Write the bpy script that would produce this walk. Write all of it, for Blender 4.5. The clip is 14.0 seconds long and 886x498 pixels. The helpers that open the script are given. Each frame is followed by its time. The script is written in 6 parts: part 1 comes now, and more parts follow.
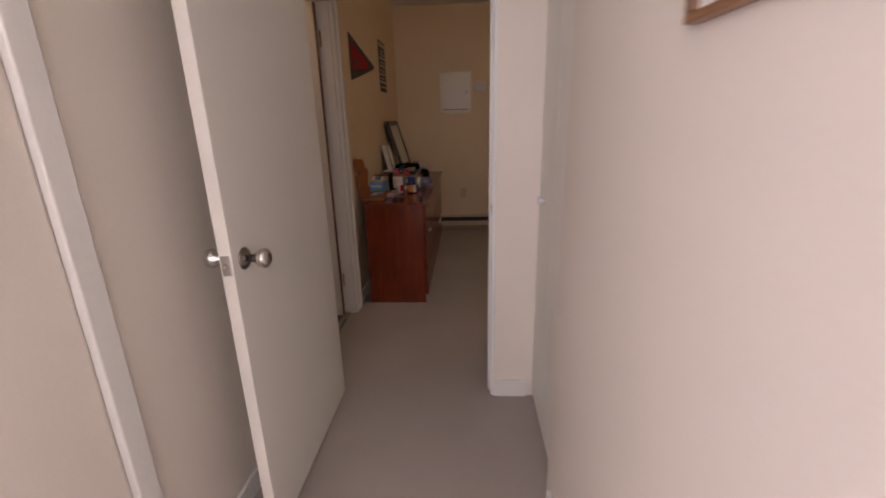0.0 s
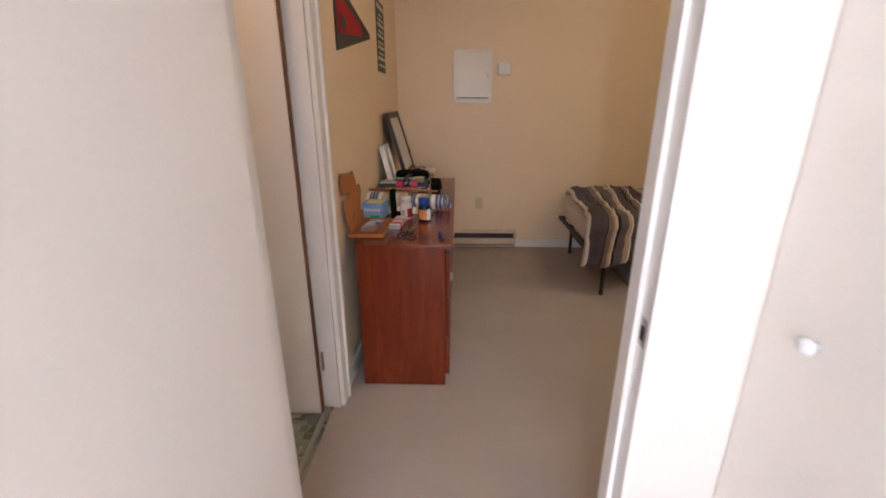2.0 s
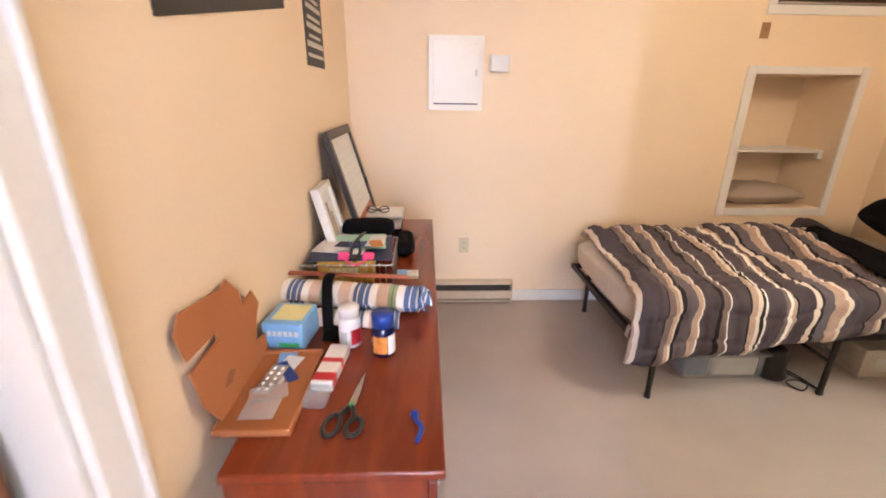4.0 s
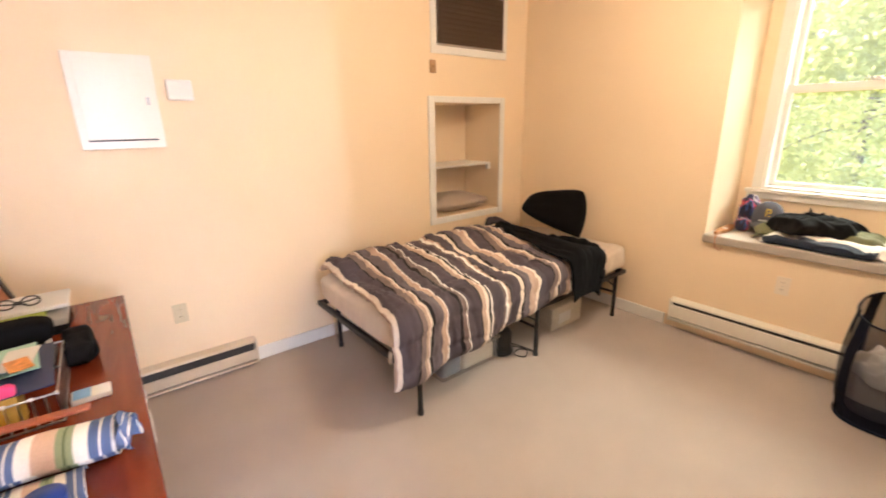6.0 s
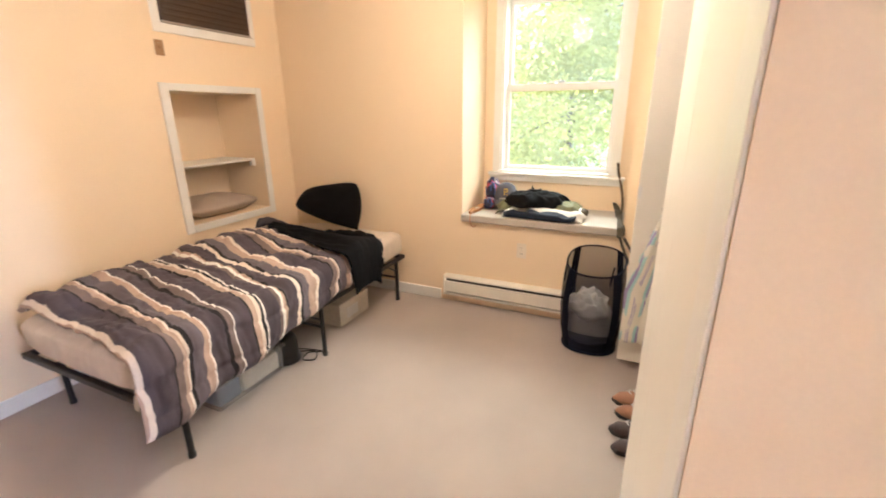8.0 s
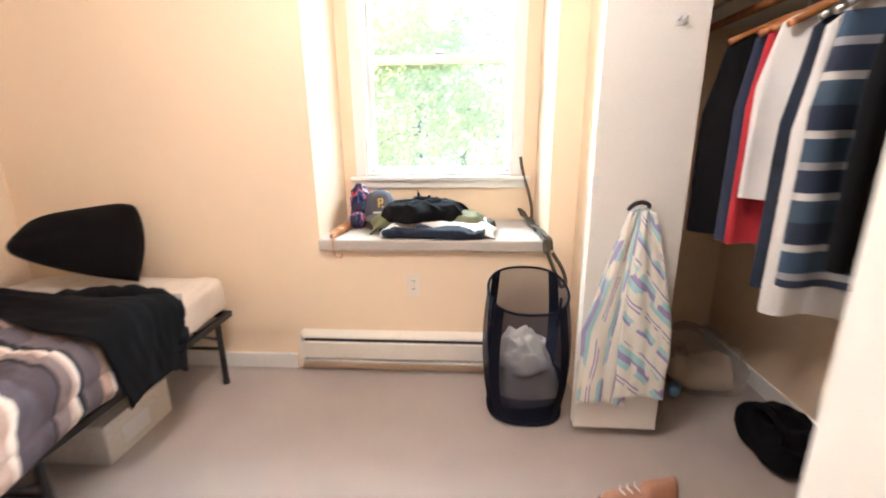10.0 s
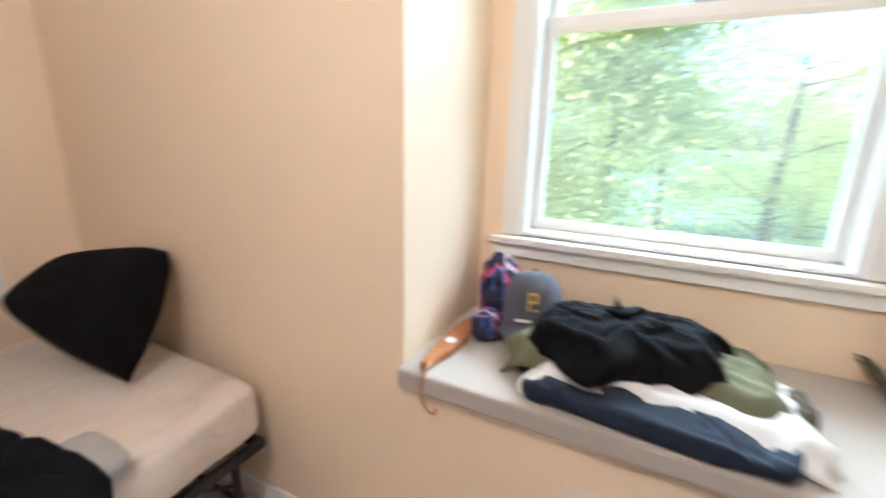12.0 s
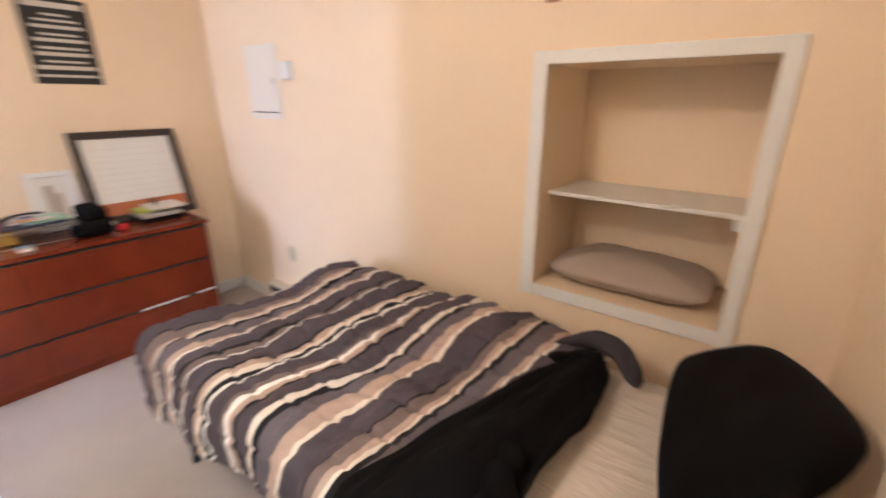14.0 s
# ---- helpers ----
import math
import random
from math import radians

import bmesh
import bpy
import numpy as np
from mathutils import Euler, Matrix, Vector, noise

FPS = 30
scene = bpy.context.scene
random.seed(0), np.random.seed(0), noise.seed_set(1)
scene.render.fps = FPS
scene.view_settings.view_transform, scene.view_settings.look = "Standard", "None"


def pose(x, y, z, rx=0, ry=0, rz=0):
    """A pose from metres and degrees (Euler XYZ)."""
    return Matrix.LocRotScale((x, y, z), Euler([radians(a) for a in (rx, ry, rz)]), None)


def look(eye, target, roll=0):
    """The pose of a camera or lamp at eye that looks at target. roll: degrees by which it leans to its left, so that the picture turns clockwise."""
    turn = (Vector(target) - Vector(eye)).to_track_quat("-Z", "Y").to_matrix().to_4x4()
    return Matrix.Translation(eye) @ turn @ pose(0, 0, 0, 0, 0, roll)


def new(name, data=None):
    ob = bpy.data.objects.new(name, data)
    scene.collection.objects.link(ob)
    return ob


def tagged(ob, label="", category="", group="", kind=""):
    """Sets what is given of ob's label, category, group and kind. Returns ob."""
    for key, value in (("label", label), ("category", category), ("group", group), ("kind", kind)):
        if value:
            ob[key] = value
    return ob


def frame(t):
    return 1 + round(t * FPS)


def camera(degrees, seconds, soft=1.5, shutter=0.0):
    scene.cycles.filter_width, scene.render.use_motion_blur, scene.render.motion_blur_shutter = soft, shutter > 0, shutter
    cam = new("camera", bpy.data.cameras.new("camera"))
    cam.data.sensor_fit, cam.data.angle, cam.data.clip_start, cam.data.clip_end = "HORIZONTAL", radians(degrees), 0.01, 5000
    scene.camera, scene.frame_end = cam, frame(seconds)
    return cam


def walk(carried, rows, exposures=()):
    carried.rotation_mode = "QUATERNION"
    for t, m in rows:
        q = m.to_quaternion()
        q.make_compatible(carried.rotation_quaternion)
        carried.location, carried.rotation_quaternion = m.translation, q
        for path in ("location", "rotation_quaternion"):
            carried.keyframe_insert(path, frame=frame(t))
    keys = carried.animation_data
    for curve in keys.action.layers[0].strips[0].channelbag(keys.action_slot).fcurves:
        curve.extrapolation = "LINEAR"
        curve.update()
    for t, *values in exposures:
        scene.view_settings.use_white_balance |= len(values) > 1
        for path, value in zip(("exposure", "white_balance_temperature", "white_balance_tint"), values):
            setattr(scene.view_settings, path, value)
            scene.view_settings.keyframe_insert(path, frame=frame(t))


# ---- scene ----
cam = camera(91.9, 14.0, soft=1.8, shutter=0.5)
PATH = [
    (0, (0.649, 1.304, 1.353), (0.535, 3.213, 0.766), -1.4),
    (0.5, (0.554, 1.551, 1.353), (0.312, 3.445, 0.756), 0.6),
    (1, (0.521, 1.814, 1.372), (0.226, 3.697, 0.766), 3.4),
    (1.5, (0.425, 2.108, 1.398), (0.332, 4.016, 0.804), 2.3),
    (2, (0.379, 2.423, 1.395), (0.32, 4.316, 0.75), -0.1),
    (4.3, (0.329, 3.737, 1.498), (0.476, 5.613, 0.82), 1.1),
    (4.5, (0.339, 3.784, 1.499), (0.631, 5.643, 0.823), 0.3),
    (5, (0.335, 3.857, 1.507), (1.05, 5.622, 0.896), 1.0),
    (5.5, (0.353, 3.865, 1.509), (1.343, 5.509, 0.948), -0.3),
    (6, (0.383, 3.85, 1.509), (1.573, 5.352, 0.937), -0.9),
    (6.5, (0.404, 3.843, 1.489), (1.761, 5.195, 0.916), -0.3),
    (7, (0.446, 3.809, 1.504), (1.962, 4.974, 0.918), 0.4),
    (7.5, (0.495, 3.759, 1.519), (2.146, 4.714, 0.918), -0.1),
    (8, (0.523, 3.754, 1.501), (2.259, 4.54, 0.891), -0.5),
    (8.2, (0.539, 3.761, 1.491), (2.299, 4.477, 0.867), -0.7),
    (10.3, (1.698, 4.199, 1.26), (3.634, 4.291, 0.767), -0.1),
    (10.5, (1.862, 4.201, 1.266), (3.81, 4.329, 0.834), 0.2),
    (11, (2.182, 4.239, 1.288), (4.122, 4.392, 0.826), 1.5),
    (11.5, (2.497, 4.31, 1.335), (4.392, 4.727, 0.852), 2.0),
    (12, (2.675, 4.399, 1.342), (4.394, 5.282, 0.826), 1.4),
    (12.5, (2.978, 4.56, 1.43), (3.938, 6.164, 0.718), 1.9),
    (13, (3.145, 4.739, 1.485), (3.301, 6.587, 0.739), -0.7),
    (13.5, (3.163, 4.878, 1.506), (2.738, 6.7, 0.799), -0.3),
    (14, (3.272, 4.949, 1.524), (2.124, 6.447, 0.862), -0.0),
]
EXPOSURES = [(0.0, -0.75, 8000, 22), (0.5, -0.2, 8000, 19), (1.0, 0.35, 7500, 17), (1.5, 0.78, 7000, 16), (2.2, 0.96, 6800, 15), (4.3, 2.5, 6000, 14), (6.0, 2.65, 6350, 14), (8.2, 2.68, 5700, 12), (10.3, 3.0, 5000, 14), (11.0, 2.78, 4850, 12), (11.5, 2.47, 4750, 11), (12.0, 2.42, 4800, 12), (12.5, 2.38, 4650, 12), (13.0, 2.25, 4500, 13), (13.5, 2.15, 5300, 15), (14.0, 2.4, 5400, 14)]
walk(cam, [(t, look(eye, target, roll)) for t, eye, target, roll in PATH], EXPOSURES)


# ---- world and light ----
world = bpy.data.worlds.new("world")
scene.world = world
world.use_nodes = True
wn = world.node_tree.nodes
sky = wn.new("ShaderNodeTexSky")
sky.sky_type, sky.sun_disc = "NISHITA", False
sky.sun_elevation, sky.sun_rotation = radians(56), radians(337)
sky.air_density, sky.dust_density, sky.ozone_density = 1.0, 4.0, 1.0
world.node_tree.links.new(sky.outputs[0], wn["Background"].inputs[0])
wn["Background"].inputs[1].default_value = 0.15

sun_data = bpy.data.lights.new("sun", "SUN")
sun_data.energy, sun_data.angle, sun_data.color = 4.5, radians(8), (1.0, 0.95, 0.86)
sun = new("sun", sun_data)
sun.matrix_world = look((0, 0, 20), (3.0, -7.0, 8.5))

# unseen cool lamps added to light the hall, set in two added windows
back_data = bpy.data.lights.new("hall_side_fill", "AREA")
back_data.shape, back_data.size, back_data.size_y = "RECTANGLE", 0.76, 1.36
back_data.energy, back_data.color = 110.0, (0.64, 0.75, 1.0)
XWIN = -0.23
back_light = new("hall_side_fill", back_data)
back_light.matrix_world = look((XWIN, -0.05, 1.5), (2.0, -0.05, 1.5))
end_data = bpy.data.lights.new("hall_end_fill", "AREA")
end_data.shape, end_data.size, end_data.size_y = "RECTANGLE", 0.60, 1.36
end_data.energy, end_data.color = 14.0, (0.64, 0.75, 1.0)
end_light = new("hall_end_fill", end_data)
end_light.matrix_world = look((0.55, -0.56, 1.5), (0.40, 2.0, 1.5))

# added lamp before the bedroom's window, standing in for bright sky above the trees
day_data = bpy.data.lights.new("sky_standin_lamp", "AREA")
day_data.shape, day_data.size, day_data.size_y = "RECTANGLE", 6.5, 2.0
day_data.energy, day_data.color = 118.0, (0.95, 1.0, 0.82)
day_light = new("sky_standin_lamp", day_data)
day_light.matrix_world = look((7.0, 4.38, 4.0), (2.4, 4.38, 0.6))

# unseen warm lamp added to brighten the bedroom, above the middle of the floor
lamp_data = bpy.data.lights.new("bedroom_fill_lamp", "POINT")
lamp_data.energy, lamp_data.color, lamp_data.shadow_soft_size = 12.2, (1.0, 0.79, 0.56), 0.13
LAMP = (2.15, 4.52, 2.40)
bedroom_fill_lamp = new("bedroom_fill_lamp", lamp_data)
bedroom_fill_lamp.location = LAMP

# unseen small lamp added for warm light in the bathroom
bath_data = bpy.data.lights.new("bathroom_lamp", "POINT")
bath_data.energy, bath_data.color, bath_data.shadow_soft_size = 2.6, (1.0, 0.84, 0.68), 0.09
BATH_LAMP = (-0.45, 3.45, 2.38)
bathroom_lamp = new("bathroom_lamp", bath_data)
bathroom_lamp.location = BATH_LAMP

# ---- materials ----
def material(name, colour, rough=0.6, metal=0.0, vary=0.08, coarse=3.0, fine=60.0, bump=0.1, sheen=0.0, spec=0.5, alpha=1.0, relief=0.002):
    """A plain surface whose colour varies at two scales, with fine relief."""
    m = bpy.data.materials.new(name)
    m.use_nodes = True
    nt = m.node_tree
    n, l = nt.nodes, nt.links
    bsdf = n["Principled BSDF"]
    bsdf.inputs["Roughness"].default_value = rough
    bsdf.inputs["Metallic"].default_value = metal
    bsdf.inputs["Specular IOR Level"].default_value = spec
    bsdf.inputs["Sheen Weight"].default_value = sheen
    bsdf.inputs["Alpha"].default_value = alpha
    co = n.new("ShaderNodeTexCoord")
    big, small = n.new("ShaderNodeTexNoise"), n.new("ShaderNodeTexNoise")
    big.inputs["Scale"].default_value, small.inputs["Scale"].default_value = coarse, fine
    big.inputs["Detail"].default_value, small.inputs["Detail"].default_value = 4, 3
    l.new(co.outputs["Object"], big.inputs["Vector"])
    l.new(co.outputs["Object"], small.inputs["Vector"])
    both = n.new("ShaderNodeMath")
    both.operation = "ADD"
    l.new(big.outputs["Fac"], both.inputs[0])
    l.new(small.outputs["Fac"], both.inputs[1])
    span = n.new("ShaderNodeMapRange")
    span.inputs["From Min"].default_value, span.inputs["From Max"].default_value = 0.6, 1.4
    span.inputs["To Min"].default_value, span.inputs["To Max"].default_value = 1 - vary, 1 + vary
    l.new(both.outputs[0], span.inputs["Value"])
    mul = n.new("ShaderNodeVectorMath")
    mul.operation = "SCALE"
    mul.inputs[0].default_value = colour
    l.new(span.outputs[0], mul.inputs["Scale"])
    l.new(mul.outputs[0], bsdf.inputs["Base Color"])
    if bump:
        b = n.new("ShaderNodeBump")
        b.inputs["Strength"].default_value, b.inputs["Distance"].default_value = bump, relief
        l.new(small.outputs["Fac"], b.inputs["Height"])
        l.new(b.outputs[0], bsdf.inputs["Normal"])
    return m


def stripes(name, bands, rough=0.85, axis=0, warp=0.01, bump=0.25, fine=220.0, source="UV", repeat=1.0):
    """Cloth or print with stripes: bands are (width, colour), along one axis of the cloth's own coordinates."""
    m = material(name, (1, 1, 1), rough, vary=0.1, coarse=9, fine=fine, bump=bump)
    nt = m.node_tree
    n, l = nt.nodes, nt.links
    bsdf = n["Principled BSDF"]
    co = n.new("ShaderNodeTexCoord")
    sep = n.new("ShaderNodeSeparateXYZ")
    l.new(co.outputs[source], sep.inputs[0])
    nz = n.new("ShaderNodeTexNoise")
    nz.inputs["Scale"].default_value = 6
    l.new(co.outputs[source], nz.inputs["Vector"])
    add = n.new("ShaderNodeMath")
    add.operation = "MULTIPLY_ADD"
    l.new(nz.outputs["Fac"], add.inputs[0])
    add.inputs[1].default_value = warp
    l.new(sep.outputs[axis], add.inputs[2])
    ramp = n.new("ShaderNodeValToRGB")
    ramp.color_ramp.interpolation = "CONSTANT"
    total, at = sum(b[0] for b in bands), 0.0
    for i, (w, c) in enumerate(bands):
        e = ramp.color_ramp.elements[0] if i == 0 else ramp.color_ramp.elements.new(at / total)
        e.position = at / total
        e.color = (*c, 1)
        at += w
    ramp.color_ramp.elements.remove(ramp.color_ramp.elements[-1]) if len(ramp.color_ramp.elements) > len(bands) else None
    turns = n.new("ShaderNodeMath")
    turns.operation = "MULTIPLY"
    turns.inputs[1].default_value = repeat
    l.new(add.outputs[0], turns.inputs[0])
    wrap = n.new("ShaderNodeMath")
    wrap.operation = "FRACT"
    l.new(turns.outputs[0], wrap.inputs[0])
    l.new(wrap.outputs[0], ramp.inputs[0])
    old = bsdf.inputs["Base Color"].links[0].from_node
    l.new(ramp.outputs[0], old.inputs[0])
    return m


M = {}
M["wall"] = material("cream_wall_paint", (0.86, 0.69, 0.49), 0.6, vary=0.03, coarse=1.5, fine=180, bump=0.12)
M["hall"] = material("hall_wall_paint", (0.80, 0.72, 0.64), 0.6, vary=0.03, coarse=1.5, fine=180, bump=0.12)
M["trim"] = material("white_trim_paint", (0.80, 0.78, 0.74), 0.35, vary=0.03, coarse=3, fine=90, bump=0.05)
M["door"] = material("white_door_paint", (0.81, 0.775, 0.71), 0.38, vary=0.03, coarse=2, fine=120, bump=0.06)
M["ceiling"] = material("ceiling_paint", (0.80, 0.76, 0.68), 0.8, vary=0.03)
M["carpet"] = material("taupe_carpet", (0.47, 0.40, 0.36), 0.95, vary=0.16, coarse=2.2, fine=420, bump=0.7, sheen=0.2, relief=0.006)
M["tile"] = material("patterned_vinyl", (1, 1, 1), 0.45, vary=0.2, coarse=14, fine=60, bump=0.1)
tn, tl = M["tile"].node_tree.nodes, M["tile"].node_tree.links
cells, shades, cell_at = tn.new("ShaderNodeTexVoronoi"), tn.new("ShaderNodeValToRGB"), tn.new("ShaderNodeTexCoord")
cells.distance, cells.inputs["Scale"].default_value, cells.inputs["Randomness"].default_value = "CHEBYCHEV", 26.0, 0.7
shades.color_ramp.interpolation = "CONSTANT"
shades.color_ramp.elements[0].color, shades.color_ramp.elements[1].color = (0.10, 0.12, 0.09, 1), (0.50, 0.46, 0.36, 1)
shades.color_ramp.elements[1].position = 0.8
for at, c in ((0.25, (0.24, 0.27, 0.20, 1)), (0.5, (0.16, 0.17, 0.17, 1)), (0.65, (0.34, 0.30, 0.24, 1))):
    shades.color_ramp.elements.new(at).color = c
tl.new(cell_at.outputs["Object"], cells.inputs["Vector"])
tl.new(cells.outputs["Color"], shades.inputs[0])
tl.new(shades.outputs[0], tn["Principled BSDF"].inputs["Base Color"].links[0].from_node.inputs[0])
M["heater"] = material("heater_enamel", (0.78, 0.74, 0.66), 0.4, vary=0.05, coarse=5, fine=100, bump=0.04)
M["heater_tan"] = material("tan_heater_enamel", (0.60, 0.50, 0.38), 0.4, vary=0.08, coarse=5, fine=100, bump=0.04)
# near-black; stands in for shade in holes, slots and gaps, and colours soles
M["dark"] = material("dark_gap", (0.03, 0.027, 0.025), 0.7, vary=0.2)
M["black_metal"] = material("black_steel", (0.018, 0.017, 0.018), 0.4, metal=0.3, vary=0.2, fine=150)
M["mattress"] = material("cream_sheet", (0.70, 0.62, 0.54), 0.9, vary=0.06, coarse=6, fine=15, bump=0.6, relief=0.02)
wn_, wl_ = M["mattress"].node_tree.nodes, M["mattress"].node_tree.links
for node in [k for k in wn_ if k.type == "TEX_NOISE" and k.inputs["Scale"].default_value == 15]:
    pull = wn_.new("ShaderNodeMapping")   # long shallow wrinkles, drawn across the sheet
    pull.inputs["Scale"].default_value, pull.inputs["Rotation"].default_value = (0.35, 1.5, 0.6), (0, 0, 0.45)
    wl_.new(node.inputs["Vector"].links[0].from_socket, pull.inputs[0])
    wl_.new(pull.outputs[0], node.inputs["Vector"])
    node.inputs["Distortion"].default_value = 0.6
M["brass"] = material("worn_brass", (0.42, 0.30, 0.16), 0.3, metal=1.0, vary=0.2)
M["chrome"] = material("chrome", (0.62, 0.60, 0.58), 0.15, metal=1.0, vary=0.1)
M["dark_chrome"] = material("dark_chrome", (0.22, 0.20, 0.18), 0.18, metal=1.0, vary=0.2)
M["plate"] = material("ivory_plastic", (0.66, 0.56, 0.38), 0.4, vary=0.05)
M["white_plastic"] = material("white_plastic", (0.8, 0.78, 0.75), 0.4, vary=0.03)
M["beige_panel"] = material("panel_enamel", (0.80, 0.75, 0.66), 0.3, vary=0.03, fine=100)


def wood(name, dark, light, rough=0.35, scale=(1.2, 9, 9), bump=0.05):
    m = material(name, light, rough, vary=0.06, coarse=4, fine=120, bump=bump)
    nt = m.node_tree
    n, l = nt.nodes, nt.links
    bsdf = n["Principled BSDF"]
    co, mp, nz = n.new("ShaderNodeTexCoord"), n.new("ShaderNodeMapping"), n.new("ShaderNodeTexNoise")
    mp.inputs["Scale"].default_value = scale
    nz.inputs["Scale"].default_value, nz.inputs["Detail"].default_value, nz.inputs["Distortion"].default_value = 3.0, 6, 0.8
    l.new(co.outputs["Object"], mp.inputs[0])
    l.new(mp.outputs[0], nz.inputs["Vector"])
    ramp = n.new("ShaderNodeValToRGB")
    ramp.color_ramp.elements[0].position, ramp.color_ramp.elements[1].position = 0.32, 0.68
    ramp.color_ramp.elements[0].color, ramp.color_ramp.elements[1].color = (*dark, 1), (*light, 1)
    l.new(nz.outputs["Fac"], ramp.inputs[0])
    old = bsdf.inputs["Base Color"].links[0].from_node
    l.new(ramp.outputs[0], old.inputs[0])
    return m


M["cherry"] = wood("cherry_veneer", (0.145, 0.023, 0.009), (0.215, 0.037, 0.012), 0.20, (7, 0.9, 1.2))

glass = bpy.data.materials.new("window_glass")
glass.use_nodes = True
gb = glass.node_tree.nodes["Principled BSDF"]
gb.inputs["Base Color"].default_value = (1, 1, 1, 1)
gb.inputs["Transmission Weight"].default_value, gb.inputs["Roughness"].default_value, gb.inputs["IOR"].default_value = 1.0, 0.0, 1.15
# whitish haze mixed into the panes so the view outside looks washed out
gn, gl = glass.node_tree.nodes, glass.node_tree.links
haze, haze_mix, haze_noise, haze_amount, haze_at = gn.new("ShaderNodeBsdfTranslucent"), gn.new("ShaderNodeMixShader"), gn.new("ShaderNodeTexNoise"), gn.new("ShaderNodeMapRange"), gn.new("ShaderNodeTexCoord")
haze.inputs[0].default_value = (0.80, 0.84, 0.78, 1)
haze_noise.inputs["Scale"].default_value = 4.0
haze_amount.inputs["To Min"].default_value, haze_amount.inputs["To Max"].default_value = 0.02, 0.065
gl.new(haze_at.outputs["Object"], haze_noise.inputs["Vector"])
gl.new(haze_noise.outputs["Fac"], haze_amount.inputs["Value"])
gl.new(haze_amount.outputs[0], haze_mix.inputs[0])
gl.new(gb.outputs[0], haze_mix.inputs[1])
gl.new(haze.outputs[0], haze_mix.inputs[2])
gl.new(haze_mix.outputs[0], gn["Material Output"].inputs[0])
M["glass"] = glass


# ---- building ----
def thing(name, at, label="", category="", group="", kind=""):
    ob = new(name)
    ob.empty_display_size = 0.05
    ob.matrix_basis = Matrix.Translation(at)
    return tagged(ob, label, category, group, kind)


def part(name, bm, mat, parent=None, label="", smooth=False):
    """Links a bmesh, made in world coordinates, as one mesh object under a thing or a part."""
    me = bpy.data.meshes.new(name)
    bmesh.ops.recalc_face_normals(bm, faces=bm.faces)
    bm.to_mesh(me)
    bm.free()
    if smooth:
        me.shade_smooth()
    if mat is not None:
        me.materials.append(M[mat] if isinstance(mat, str) else mat)
    ob = new(name, me)
    if parent is not None:
        ob.parent = parent
        if parent.type == "EMPTY":
            ob.matrix_parent_inverse = parent.matrix_basis.inverted()
    return tagged(ob, label)


def structure(name, bm, mat, label="", category="", smooth=False):
    return tagged(part(name, bm, mat, None, label, smooth), category=category, kind="structure")


def box(x0, x1, y0, y1, z0, z1, bevel=0.0, bm=None, m=None, seg=2):
    """A box, rounded at its edges, added to bm."""
    b = bmesh.new()
    r = bmesh.ops.create_cube(b, size=1.0)["verts"]
    for v in r:
        v.co = Vector(((x0 + x1) / 2 + v.co.x * (x1 - x0), (y0 + y1) / 2 + v.co.y * (y1 - y0), (z0 + z1) / 2 + v.co.z * (z1 - z0)))
    if bevel:
        bmesh.ops.bevel(b, geom=b.edges[:], offset=bevel, segments=seg, affect="EDGES", profile=0.5)
    if m is not None:
        bmesh.ops.transform(b, matrix=m, verts=b.verts)
    return join(bm, b)


def join(bm, b):
    if bm is None:
        return b
    me = bpy.data.meshes.new("tmp")
    b.to_mesh(me)
    b.free()
    bm.from_mesh(me)
    bpy.data.meshes.remove(me)
    return bm


def boxes(*rows, bevel=0.0):
    bm = None
    for r in rows:
        bm = box(*r, bevel=bevel, bm=bm)
    return bm


def lathe(profile, m, n=24, bm=None):
    """A turned shape: profile rows are (radius, height) along local z."""
    b = bmesh.new()
    rings = []
    for r, z in profile:
        if r < 1e-6:
            rings.append([b.verts.new((0, 0, z))])
        else:
            rings.append([b.verts.new((r * math.cos(2 * math.pi * k / n), r * math.sin(2 * math.pi * k / n), z)) for k in range(n)])
    for p, q in zip(rings, rings[1:]):
        if len(p) == 1 and len(q) == 1:
            continue
        for k in range(n):
            a, c = k, (k + 1) % n
            f = [p[a % len(p)], p[c % len(p)], q[c % len(q)], q[a % len(q)]]
            f = list(dict.fromkeys(f))
            if len(f) > 2:
                b.faces.new(f)
    bmesh.ops.transform(b, matrix=m, verts=b.verts)
    return join(bm, b)


def tube(points, radius, n=10, bm=None, closed=False):
    """A round bar along a line of points; radius may be one number or one per point."""
    b = bmesh.new()
    pts = [Vector(p) for p in points]
    count = len(pts)
    rings = []
    up = Vector((0, 0, 1))
    for i, p in enumerate(pts):
        a, c = pts[(i - 1) % count] if closed or i else pts[i], pts[(i + 1) % count] if closed or i < count - 1 else pts[i]
        d = (c - a).normalized()
        side = d.cross(up)
        if side.length < 0.05:
            side = d.cross(Vector((1, 0, 0)))
        side.normalize()
        top = side.cross(d)
        r = radius[i] if isinstance(radius, (list, tuple)) else radius
        rings.append([b.verts.new(p + r * (math.cos(2 * math.pi * k / n) * side + math.sin(2 * math.pi * k / n) * top)) for k in range(n)])
    pairs = list(zip(rings, rings[1:])) + ([(rings[-1], rings[0])] if closed else [])
    for p, q in pairs:
        for k in range(n):
            b.faces.new((p[k], p[(k + 1) % n], q[(k + 1) % n], q[k]))
    if not closed:
        b.faces.new(rings[0][::-1])
        b.faces.new(rings[-1])
    return join(bm, b)


